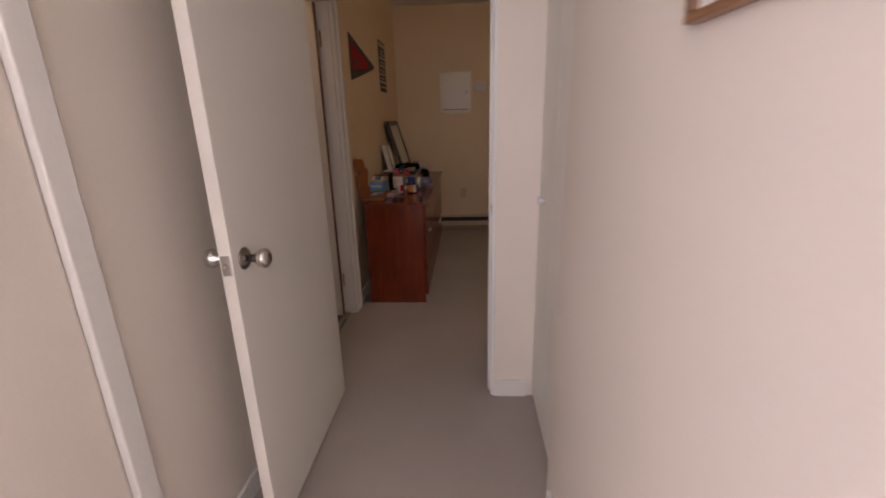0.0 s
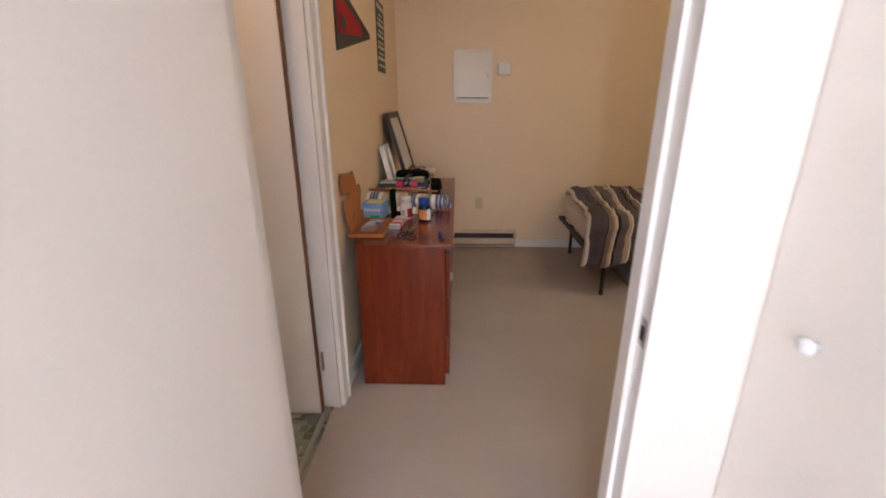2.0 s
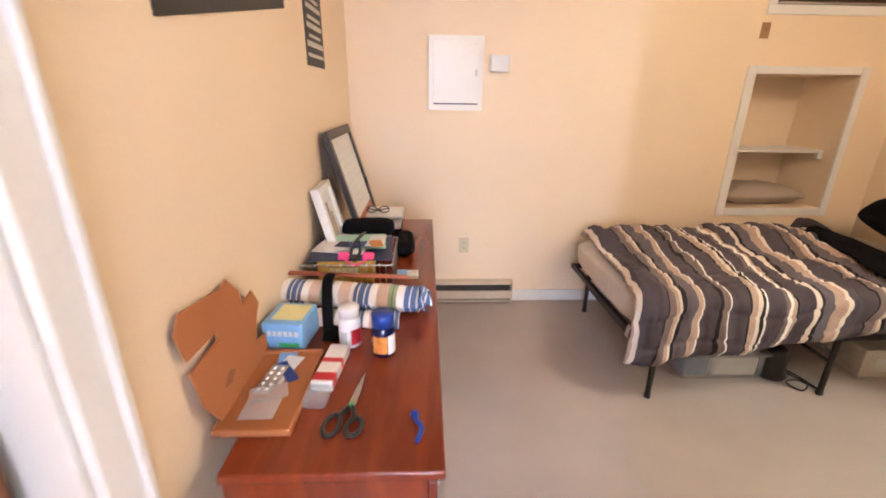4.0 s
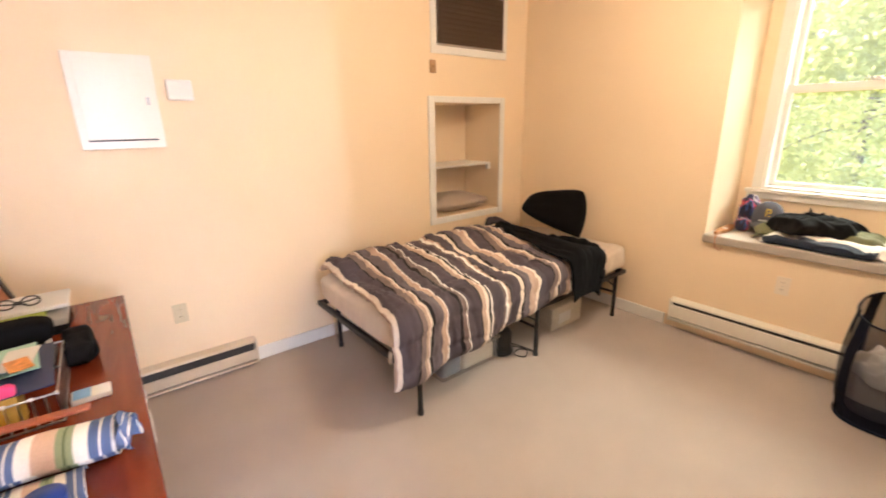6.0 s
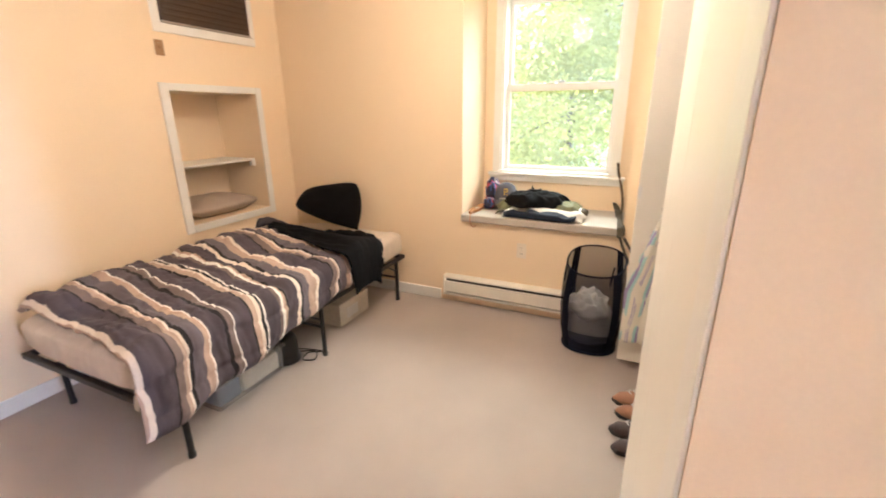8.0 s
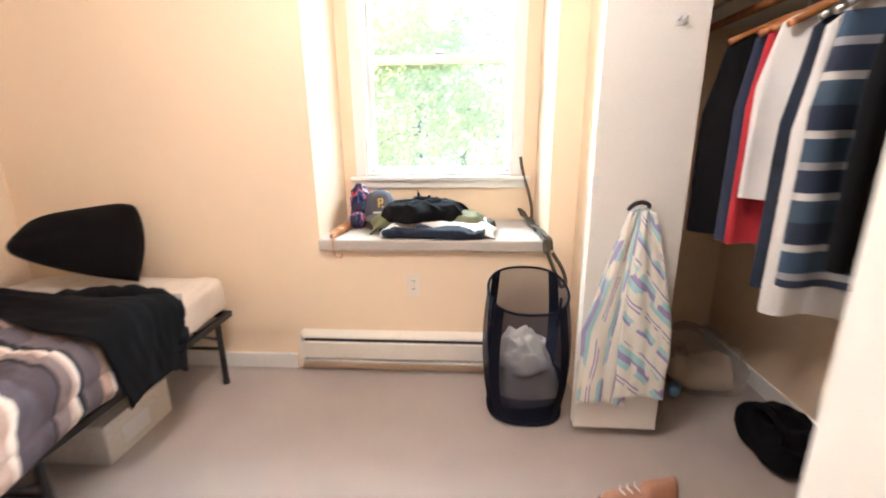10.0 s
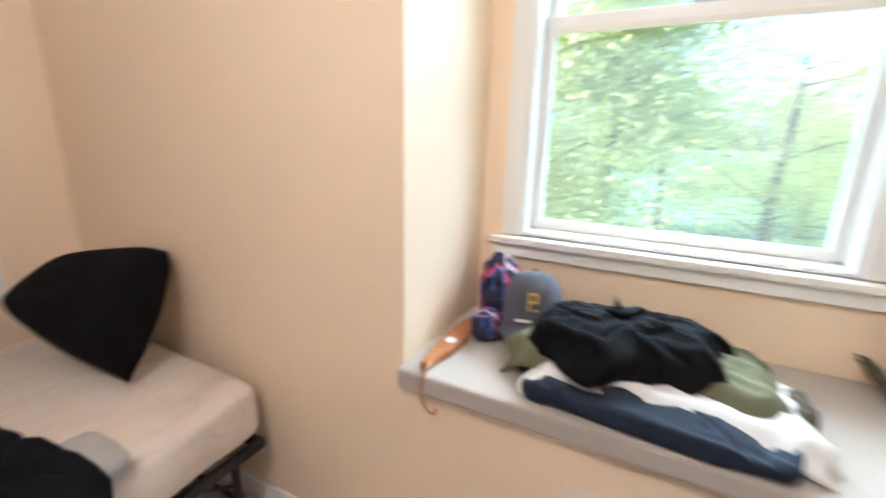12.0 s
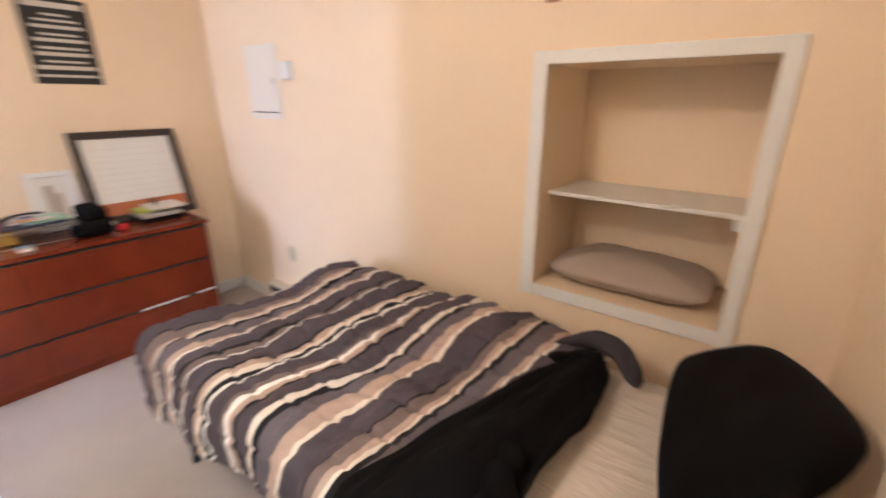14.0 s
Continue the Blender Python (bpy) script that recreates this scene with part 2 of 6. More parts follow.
def sheet(nu, nv, at, thick=0.0, both=True):
    """A surface from at(u, v) -> place, with u and v from 0 to 1 as its cloth coordinates; thick gives it a back."""
    bm = bmesh.new()
    uv = bm.loops.layers.uv.new("cloth")
    grid = [[bm.verts.new(at(i / nu, j / nv)) for j in range(nv + 1)] for i in range(nu + 1)]
    for i in range(nu):
        for j in range(nv):
            f = bm.faces.new((grid[i][j], grid[i + 1][j], grid[i + 1][j + 1], grid[i][j + 1]))
            for lp, (a, c) in zip(f.loops, ((i, j), (i + 1, j), (i + 1, j + 1), (i, j + 1))):
                lp[uv].uv = (a / nu, c / nv)
    if thick:
        bmesh.ops.recalc_face_normals(bm, faces=bm.faces)
        bmesh.ops.solidify(bm, geom=bm.faces[:], thickness=thick)
    return bm


def smooth_noise(x, y, z=0.0):
    return noise.noise(Vector((x, y, z)))


# ---- the setting ----
T = 0.12
XW, XE, YN, YS, TOP = -0.17, 3.55, 6.62, 3.67, 2.55   # west, east, north faces, closet front, ceiling height
structure("floor", boxes((XW - T, XE + 0.5, -0.62, YN + T, -0.1, 0.0)), "carpet", "taupe-grey cut pile carpet on the floor", "floor")
structure("ceiling", boxes((-2.0, 4.4, -1.8, YN + 0.5, TOP, TOP + 0.1)), "ceiling", "plain white painted ceiling", "ceiling")

# north wall with the openings of the niche and of the air conditioner
NX0, NX1, NZ0, NZ1 = 2.505, 3.232, 0.735, 1.650
AX0, AX1, AZ0, AZ1 = 2.535, 3.245, 2.05, 2.45
structure("wall_north", boxes(
    (XW - T, NX0, YN, YN + T, 0, TOP), (NX1, XE + T, YN, YN + T, 0, TOP), (NX0, NX1, YN, YN + T, 0, NZ0), (NX0, NX1, YN, YN + T, NZ1, AZ0),
    (NX0, NX1, YN, YN + T, AZ1, TOP), (NX0, AX0, YN, YN + T, AZ0, AZ1)), "wall", "cream yellow painted bedroom wall", "wall")
# east wall with the window's alcove
AY0, AY1, AX, LEDGE = 3.80, 4.958, 4.06, 0.728
WY0, WY1, WZ0, WZ1 = 3.935, 4.825, 1.02, 2.34
structure("wall_east", boxes((XE, XE + T, AY1, YN, 0, TOP), (XE, XE + T, YS, AY0, 0, TOP), (XE, XE + T, AY0, AY1, 0, LEDGE - 0.04)),
          "wall", "cream painted wall beside the window alcove", "wall")
structure("alcove_wall", boxes((XE + T, AX + 0.25, AY1, AY1 + T, 0, TOP), (XE + T, AX + 0.25, AY0 - T, AY0, 0, TOP),
          (AX, AX + 0.25, AY0, WY0, 0.3, TOP), (AX, AX + 0.25, WY1, AY1, 0.3, TOP), (AX, AX + 0.25, WY0, WY1, 0.3, WZ0), (AX, AX + 0.25, WY0, WY1, WZ1, TOP)),
          "wall", "cream painted walls of the window alcove", "wall")
PX0, PX1, PY0, PY1 = 0.772, 0.955, 3.18, 3.27
structure("wall_hall_west", boxes((XW - T, XW, -0.62, -0.43, 0, TOP), (XW - T, XW, 0.33, PY0, 0, TOP), (XW - T, XW, -0.43, 0.33, 0, 0.8), (XW - T, XW, -0.43, 0.33, 2.2, TOP)), "hall", "off-white painted hallway wall", "wall")
# west wall, with the bathroom's doorway
BY0, BY1, DH = 3.42, 4.14, 2.03
structure("wall_west", boxes( (XW - T, XW, PY0, BY0, 0, TOP), (XW - T, XW, BY1, YN, 0, TOP), (XW - T, XW, BY0, BY1, DH, TOP)),
          "wall", "cream painted wall behind the dresser", "wall")
# the wall with the bedroom's doorway and the closet's return
structure("wall_doorway", boxes((XW, -0.035, PY0, PY1, 0, TOP), (-0.035, PX0, PY0, PY1, DH + 0.03, TOP), (PX0 + 0.004, 1.06, PY0, PY1, 0, TOP)),
          "hall", "off-white painted wall round the bedroom doorway", "wall")
# hall's east wall with the hall closet's doorway
HX, HY0, HY1 = 0.935, 2.58, 3.165
structure("wall_hall", boxes((HX, HX + T, -0.62, HY0, 0, TOP), (HX, HX + T, HY0, PY0, DH, TOP)), "hall", "off-white painted hallway wall", "wall")
# unseen end wall, placed near to hold an added window and lamp
structure("wall_south", boxes((XW, 0.23, -0.62, -0.5, 0, TOP), (0.87, HX, -0.62, -0.5, 0, TOP), (0.23, 0.87, -0.62, -0.5, 0, 0.8), (0.23, 0.87, -0.62, -0.5, 2.2, TOP)), "hall", "cream painted end wall of the hallway", "wall")
# closet walls
for n, r in (("wall_closet_return", (0.965, 1.06, PY1, YS, 0, TOP)), ("wall_closet_back", (1.06, XE + 0.5, 2.62, 2.74, 0, TOP)), ("wall_closet_east", (XE + 0.4, XE + 0.5, 2.74, YS - 0.1, 0, TOP)),
             ("wall_closet_front", (3.16, XE + 0.5, YS - 0.1, YS, 0, TOP)), ("wall_closet_header", (1.06, 3.16, YS - 0.1, YS, 2.06, TOP)), ("wall_closet_west", (1.06, 1.12, 2.74, YS - 0.1, 0, TOP))):
    structure(n, boxes(r), "wall", "cream painted wall of the clothes closet", "wall")
# bathroom, seen through its doorway
structure("bathroom_floor", boxes((-0.62, XW - T + 0.085, 2.9, 5.0, -0.05, 0.004)), "tile", "green and grey patterned vinyl floor", "floor")
structure("bathroom_wall", boxes((-1.8, -0.62, 2.8, 5.1, 0, TOP), (-0.62, XW - T, 2.8, 2.9, 0, TOP), (-0.62, XW - T, 5.0, 5.1, 0, TOP)), "wall", "cream painted bathroom walls", "wall")
def puff(name, mat, c, size, parent=None, label="", e=(0.35, 0.3), wave=0.0, freq=6.0, turn=None, nu=26, nv=44, seed=0.0, flat=0.0):
    """A soft rounded body (cushion, folded cloth, mattress) round c; e: squareness upright and in plan; wave: depth of its creases."""
    bm = bmesh.new()
    uv = bm.loops.layers.uv.new("cloth")

    def pw(v, k):
        return math.copysign(abs(v) ** k, v)

    rings = []
    for i in range(nu + 1):
        a = -math.pi / 2 + math.pi * i / nu
        ring = []
        for j in range(nv):
            b = 2 * math.pi * j / nv
            p = Vector((pw(math.cos(a), e[0]) * pw(math.cos(b), e[1]), pw(math.cos(a), e[0]) * pw(math.sin(b), e[1]), pw(math.sin(a), e[0])))
            p = Vector((p.x * size[0] / 2, p.y * size[1] / 2, p.z * size[2] / 2))
            if flat:
                r = max(abs(p.x) / (size[0] / 2), abs(p.y) / (size[1] / 2))
                p.z *= 1 - flat * r ** 3
            if wave:
                k = p * freq
                d = smooth_noise(k.x + seed, k.y, k.z) + 0.5 * smooth_noise(2.3 * k.x, 2.3 * k.y + seed, 2.3 * k.z)
                p.z += wave * d * (1 if p.z > 0 else 0.15)
                p.x += wave * 0.6 * smooth_noise(k.y + 7, k.z, seed)
                p.y += wave * 0.6 * smooth_noise(k.x + 3, k.z, seed + 5)
            ring.append(bm.verts.new(p))
        rings.append(ring)
    for i in range(nu):
        for j in range(nv):
            q = (j + 1) % nv
            f = bm.faces.new((rings[i][j], rings[i][q], rings[i + 1][q], rings[i + 1][j]))
            for lp in f.loops:
                lp[uv].uv = (0.5 + lp.vert.co.x / size[0], 0.5 + lp.vert.co.y / size[1])
    bmesh.ops.remove_doubles(bm, verts=bm.verts, dist=1e-5)
    bmesh.ops.transform(bm, matrix=Matrix.Translation(c) @ (turn or Matrix()), verts=bm.verts)
    return part(name, bm, mat, parent, label, smooth=True)


def along(points, n=40):
    """A smooth curve through points (Catmull-Rom)."""
    p = [Vector(q) for q in points]
    p = [2 * p[0] - p[1]] + p + [2 * p[-1] - p[-2]]
    out = []
    k = len(p) - 3
    for i in range(n + 1):
        s = min(i / n * k, k - 1e-6)
        j, t = int(s), s - int(s)
        a, b, c, d = p[j:j + 4]
        out.append(0.5 * ((2 * b) + (c - a) * t + (2 * a - 5 * b + 4 * c - d) * t * t + (3 * b - a - 3 * c + d) * t ** 3))
    return out


def prism(outline, depth, m, bevel=0.0):
    """A flat outline in local x and y, drawn out along local z from 0 to depth."""
    b = bmesh.new()
    lo = [b.verts.new((x, y, 0)) for x, y in outline]
    hi = [b.verts.new((x, y, depth)) for x, y in outline]
    n = len(outline)
    b.faces.new(lo[::-1])
    b.faces.new(hi)
    for k in range(n):
        b.faces.new((lo[k], lo[(k + 1) % n], hi[(k + 1) % n], hi[k]))
    if bevel:
        bmesh.ops.bevel(b, geom=b.edges[:], offset=bevel, segments=1, affect="EDGES")
    bmesh.ops.transform(b, matrix=m, verts=b.verts)
    return b


def frame_pieces(rows, mat, parent, name="rail", bevel=0.004):
    for r in rows:
        part(name, box(*r, bevel=bevel), mat, parent)


# ---- more materials ----
M["cloth_black"] = material("black_cloth", (0.006, 0.006, 0.007), 0.9, vary=0.25, coarse=8, fine=260, bump=0.4, spec=0.1)
M["cushion"] = material("black_fleece", (0.005, 0.0045, 0.005), 0.95, vary=0.3, coarse=8, fine=300, bump=0.5, sheen=0.02, spec=0.1)
M["pillow"] = material("beige_pillow", (0.42, 0.34, 0.28), 0.9, vary=0.06, coarse=5, fine=300, bump=0.3)
M["grey_cloth"] = material("grey_laundry", (0.42, 0.40, 0.39), 0.9, vary=0.15, coarse=9, fine=260, bump=0.4)
M["olive"] = material("olive_cloth", (0.13, 0.13, 0.065), 0.9, vary=0.15, coarse=9, fine=260, bump=0.4)
M["denim"] = material("navy_denim", (0.008, 0.015, 0.034), 0.85, vary=0.75, coarse=26, fine=320, bump=0.4)
M["white_cloth"] = material("white_cloth", (0.70, 0.68, 0.66), 0.9, vary=0.06, coarse=9, fine=260, bump=0.3)
M["red_cloth"] = material("red_cloth", (0.42, 0.02, 0.03), 0.9, vary=0.15, fine=260, bump=0.3)
M["navy_cloth"] = material("navy_cloth", (0.02, 0.028, 0.06), 0.9, vary=0.2, fine=260, bump=0.3)
M["grey_cap"] = material("slate_cap", (0.075, 0.075, 0.095), 0.9, vary=0.12, fine=300, bump=0.4)
M["gold"] = material("gold_thread", (0.55, 0.36, 0.05), 0.6, vary=0.1)
M["hanger_wood"] = wood("hanger_wood", (0.30, 0.11, 0.03), (0.45, 0.20, 0.06), 0.4, (9, 9, 2))
M["copper"] = material("copper_wire", (0.55, 0.28, 0.16), 0.3, metal=1.0, vary=0.1)
M["bark"] = material("bark", (0.12, 0.09, 0.06), 0.9, vary=0.3, coarse=6, fine=30, bump=0.6)
M["card"] = material("orange_cardboard", (0.42, 0.15, 0.045), 0.85, vary=0.06, coarse=6, fine=200, bump=0.15)
M["card_dark"] = material("cardboard_edge", (0.25, 0.10, 0.04), 0.9, vary=0.1)
M["tissue_blue"] = material("tissue_box_blue", (0.22, 0.46, 0.75), 0.5, vary=0.12, coarse=14)
M["pale_yellow"] = material("pale_yellow_print", (0.75, 0.70, 0.35), 0.5, vary=0.06)
M["white_gloss"] = material("white_gloss_plastic", (0.80, 0.79, 0.78), 0.25, vary=0.03)
M["red_print"] = material("red_print", (0.50, 0.02, 0.03), 0.4, vary=0.08)
M["blue_cap"] = material("blue_cap_plastic", (0.01, 0.05, 0.30), 0.3, vary=0.1)
M["dark_blue"] = material("dark_blue_bottle", (0.008, 0.010, 0.05), 0.15, vary=0.1)
M["orange_print"] = material("orange_print", (0.70, 0.26, 0.05), 0.4, vary=0.3, coarse=60)
M["black_plastic"] = material("black_plastic", (0.015, 0.015, 0.016), 0.35, vary=0.15)
M["green_plastic"] = material("green_plastic", (0.05, 0.45, 0.15), 0.4, vary=0.1)
M["steel"] = material("brushed_steel", (0.5, 0.48, 0.45), 0.3, metal=1.0, vary=0.1)
M["paper"] = material("white_paper", (0.74, 0.72, 0.69), 0.8, vary=0.04)
M["mint"] = material("mint_paper", (0.42, 0.66, 0.55), 0.8, vary=0.05)
M["yellow_box"] = material("ochre_box", (0.55, 0.33, 0.05), 0.6, vary=0.1, coarse=14)
M["lime"] = material("lime_cover", (0.42, 0.50, 0.08), 0.5, vary=0.08)
M["navy_card"] = material("navy_card", (0.02, 0.03, 0.09), 0.5, vary=0.1)
M["pink"] = material("pink_ribbon", (0.85, 0.06, 0.22), 0.5, vary=0.1)
M["red_plastic"] = material("red_plastic", (0.65, 0.012, 0.02), 0.35, vary=0.08)
M["frame_dark"] = material("dark_frame", (0.035, 0.024, 0.02), 0.4, vary=0.15)
M["terracotta"] = material("terracotta_print", (0.42, 0.13, 0.05), 0.5, vary=0.06)
M["ink"] = material("grey_ink", (0.45, 0.44, 0.42), 0.8, vary=0.05)
M["pale_ink"] = material("pale_print", (0.64, 0.62, 0.59), 0.8, vary=0.04)
M["poster"] = material("black_poster", (0.02, 0.019, 0.018), 0.5, vary=0.1)
M["poster_ink"] = material("poster_lettering", (0.60, 0.56, 0.48), 0.6, vary=0.1)
M["stick"] = wood("reddish_stick", (0.25, 0.05, 0.02), (0.42, 0.12, 0.05), 0.4, (1, 9, 9))
M["clear"] = material("cloudy_plastic", (0.72, 0.74, 0.76), 0.25, vary=0.05, alpha=0.30)
M["clear_bag"] = material("clear_bag", (0.62, 0.58, 0.54), 0.12, vary=0.1, coarse=12, fine=40, bump=0.6, alpha=0.25, relief=0.01)
M["mesh"] = material("navy_mesh", (0.022, 0.026, 0.055), 0.9, vary=0.1, alpha=0.50, spec=0.15)
M["navy_trim"] = material("navy_binding", (0.006, 0.007, 0.015), 0.9, vary=0.15, spec=0.15)
M["box_card"] = material("beige_box", (0.50, 0.38, 0.27), 0.7, vary=0.1, coarse=8)
M["ac_grille"] = material("brown_grille", (0.05, 0.028, 0.018), 0.45, vary=0.2)
M["ledge_carpet"] = material("pale_ledge_carpet", (0.48, 0.43, 0.38), 0.95, vary=0.14, coarse=3, fine=400, bump=0.6, sheen=0.2, relief=0.005)
M["shoe"] = material("tan_shoe", (0.34, 0.17, 0.10), 0.7, vary=0.15)
M["shoe_dark"] = material("dark_shoe", (0.05, 0.03, 0.03), 0.6, vary=0.2)
M["camo"] = material("camo_webbing", (0.075, 0.062, 0.042), 0.85, vary=0.7, coarse=30, fine=200, bump=0.3)
M["brown_cord"] = material("brown_cord", (0.09, 0.06, 0.035), 0.8, vary=0.3, fine=200)
M["picture"] = wood("picture_frame_wood", (0.20, 0.09, 0.04), (0.35, 0.18, 0.09), 0.4, (9, 2, 9))

DK, BK, TAN, CR, BR, WH, GR = (0.080, 0.064, 0.080), (0.012, 0.010, 0.014), (0.48, 0.35, 0.28), (0.76, 0.67, 0.58), (0.19, 0.14, 0.13), (0.86, 0.82, 0.77), (0.135, 0.112, 0.13)
M["comforter"] = stripes("striped_comforter", [(3, TAN), (2, CR), (10, DK), (1, BK), (4, BR), (2, TAN), (1, CR), (2, BK), (6, GR), (3, TAN), (1, WH), (7, DK), (2, BK), (3, BR), (1, WH),
    (9, DK), (1, BK), (3, TAN), (2, CR), (2, BK), (1, WH), (8, DK), (2, BR), (2, WH), (2, TAN), (1, BK), (7, DK), (3, CR), (2, BK), (6, GR), (2, TAN)], warp=0.035, bump=0.35, fine=90.0, repeat=1.45)
BL, PCH, SGE, LEAF = (0.09, 0.14, 0.29), (0.66, 0.47, 0.37), (0.30, 0.36, 0.22), (0.10, 0.16, 0.08)
M["towel_roll"] = stripes("striped_towel", [(2, WH), (1, BL), (0.3, WH), (1.4, BL), (0.3, WH), (1, BL), (2, WH), (3, PCH), (0.8, SGE), (0.3, LEAF), (0.8, SGE), (0.3, LEAF), (0.8, SGE), (2, WH), (3, PCH), (1.2, WH), (1, BL), (0.3, WH), (1.6, BL), (0.3, WH), (1, BL), (2, WH), (3, PCH), (1, SGE), (0.3, LEAF), (1, SGE), (2, WH), (1.5, BL), (0.3, WH), (1.5, BL)], warp=0.012)


def stroke_print(name, ground, first, second):
    """Cloth with groups of broken strokes: bands along the cloth's u, cut into dashes along its v."""
    bands = [(5, ground), (1, second), (2, ground), (4, first), (4, second), (4, first), (5, ground), (1, second), (1.5, ground), (1, second), (5, ground), (3, first), (2, second), (3, ground)]
    m = stripes(name, bands, warp=0.03, repeat=1.3)
    n, l = m.node_tree.nodes, m.node_tree.links
    mixed = n["Principled BSDF"].inputs["Base Color"].links[0].from_node
    ramp = mixed.inputs[0].links[0].from_node
    co, cut, edge, mix = n.new("ShaderNodeTexCoord"), n.new("ShaderNodeTexNoise"), n.new("ShaderNodeMapRange"), n.new("ShaderNodeMix")
    mp = n.new("ShaderNodeMapping")
    mp.inputs["Scale"].default_value = (3.0, 5.0, 1.0)
    cut.inputs["Scale"].default_value, cut.inputs["Detail"].default_value = 1.6, 1
    edge.inputs["From Min"].default_value, edge.inputs["From Max"].default_value = 0.43, 0.47
    l.new(co.outputs["UV"], mp.inputs[0])
    l.new(mp.outputs[0], cut.inputs["Vector"])
    l.new(cut.outputs["Fac"], edge.inputs["Value"])
    mix.data_type = "RGBA"
    l.new(edge.outputs[0], mix.inputs[0])
    mix.inputs[6].default_value = (*ground, 1)
    l.new(ramp.outputs[0], mix.inputs[7])
    l.new(mix.outputs[2], mixed.inputs[0])
    return m


M["towel_end"] = stripes("striped_towel_end", [(2, BL), (0.5, WH), (2, BL), (0.5, WH), (1, BL)], warp=0.03)
M["towel"] = stroke_print("stroke_print_towel", (0.80, 0.77, 0.69), (0.42, 0.66, 0.68), (0.36, 0.31, 0.54))
M["scarf"] = stripes("team_scarf", [(2, (0.03, 0.04, 0.18)), (1, (0.5, 0.03, 0.04)), (2, (0.02, 0.02, 0.05)), (1, (0.05, 0.12, 0.4)), (1, (0.55, 0.05, 0.06)), (2, (0.02, 0.02, 0.06)), (1, (0.6, 0.5, 0.5))], warp=0.6, repeat=1.3)
M["plaid"] = stripes("plaid_shirt", [(3, (0.02, 0.03, 0.06)), (1, (0.5, 0.48, 0.45)), (3, (0.04, 0.07, 0.12)), (1, (0.3, 0.3, 0.32)), (3, (0.02, 0.03, 0.06)), (1, (0.5, 0.48, 0.45)), (3, (0.05, 0.08, 0.12))], warp=0.005, axis=1, repeat=2.6)


def leafy():
    m = bpy.data.materials.new("leaves")
    m.use_nodes = True
    nt = m.node_tree
    n, l = nt.nodes, nt.links
    geo, ramp = n.new("ShaderNodeNewGeometry"), n.new("ShaderNodeValToRGB")
    ramp.color_ramp.elements[0].color, ramp.color_ramp.elements[1].color = (0.15, 0.18, 0.03, 1), (0.28, 0.29, 0.08, 1)
    l.new(geo.outputs["Random Per Island"], ramp.inputs[0])
    l.new(ramp.outputs[0], n["Principled BSDF"].inputs["Base Color"])
    n["Principled BSDF"].inputs["Roughness"].default_value = 0.5
    tr, mix = n.new("ShaderNodeBsdfTranslucent"), n.new("ShaderNodeMixShader")
    tr.inputs[0].default_value = (0.60, 0.60, 0.20, 1)
    mix.inputs[0].default_value = 0.55
    l.new(n["Principled BSDF"].outputs[0], mix.inputs[1])
    l.new(tr.outputs[0], mix.inputs[2])
    l.new(mix.outputs[0], n["Material Output"].inputs[0])
    return m


M["leaves"] = leafy()
M["dusty_blue"] = material("dusty_blue_cloth", (0.16, 0.20, 0.30), 0.9, vary=0.15, coarse=9, fine=200, bump=0.3)
M["pale_card"] = material("pale_paper_board", (0.62, 0.56, 0.48), 0.8, vary=0.15, coarse=12)
M["painted_plate"] = material("overpainted_plate", (0.82, 0.72, 0.60), 0.5, vary=0.04)
# bare wood brown that also carries the shade of the hinge gap
M["edge_and_gap"] = wood("door_edge_and_gap_shade", (0.10, 0.035, 0.015), (0.24, 0.10, 0.045), 0.7, (9, 9, 1))
M["grass"] = material("grass", (0.06, 0.10, 0.03), 0.9, vary=0.4, coarse=2, fine=40, bump=0.6)

# ---- trims of the setting ----
BB = 0.09


def baseboards(name, rows):
    bm = None
    for r in rows:
        bm = box(*r, bevel=0.004, bm=bm)
    structure(name, bm, "trim", "white painted wooden baseboard", "baseboard")


baseboards("baseboard", [(0.98, XE, YN - 0.014, YN, 0, BB), (XE - 0.014, XE, 5.14, YN - 0.014, 0, BB), (XE - 0.014, XE, YS, 4.08, 0, BB), (XW, XW + 0.014, 4.26, YN, 0, BB),
    (XW + 0.014, 0.3, YN - 0.014, YN, 0, BB), (PX0 + 0.002, HX, PY0 - 0.014, PY0, 0, BB), (HX - 0.014, HX, -0.5, HY0 - 0.06, 0, BB), (XW, XW + 0.014, 2.19, PY0, 0, BB),
    (XW, -0.05, PY0 - 0.014, PY0, 0, BB), (1.12, XE + 0.4, 2.74, 2.754, 0, BB), (0.951, 0.965, PY1, YS, 0, BB)])

# bedroom doorway: jambs and head with a stop
structure("doorway_trim", boxes((PX0 - 0.012, PX0 + 0.004, PY0 - 0.004, PY1 + 0.004, 0, DH + 0.03), (PX0 - 0.024, PX0 - 0.012, PY0 + 0.042, PY1 + 0.004, 0, DH + 0.02),
    (-0.035, -0.02, PY0 - 0.004, PY1 + 0.004, 0, DH + 0.03), (-0.02, PX0 - 0.012, PY0 - 0.004, PY1 + 0.004, DH + 0.015, DH + 0.03), bevel=0.002), "trim", "white painted door jamb with a stop", "door frame")
strike = thing("strike_plate", (PX0 - 0.012, PY0 + 0.02, 0.95), "small dark metal strike plate on the white jamb", "strike plate")
part("plate", box(PX0 - 0.0145, PX0 - 0.0125, PY0 + 0.008, PY0 + 0.034, 0.925, 0.985, bevel=0.0008), "steel", strike)
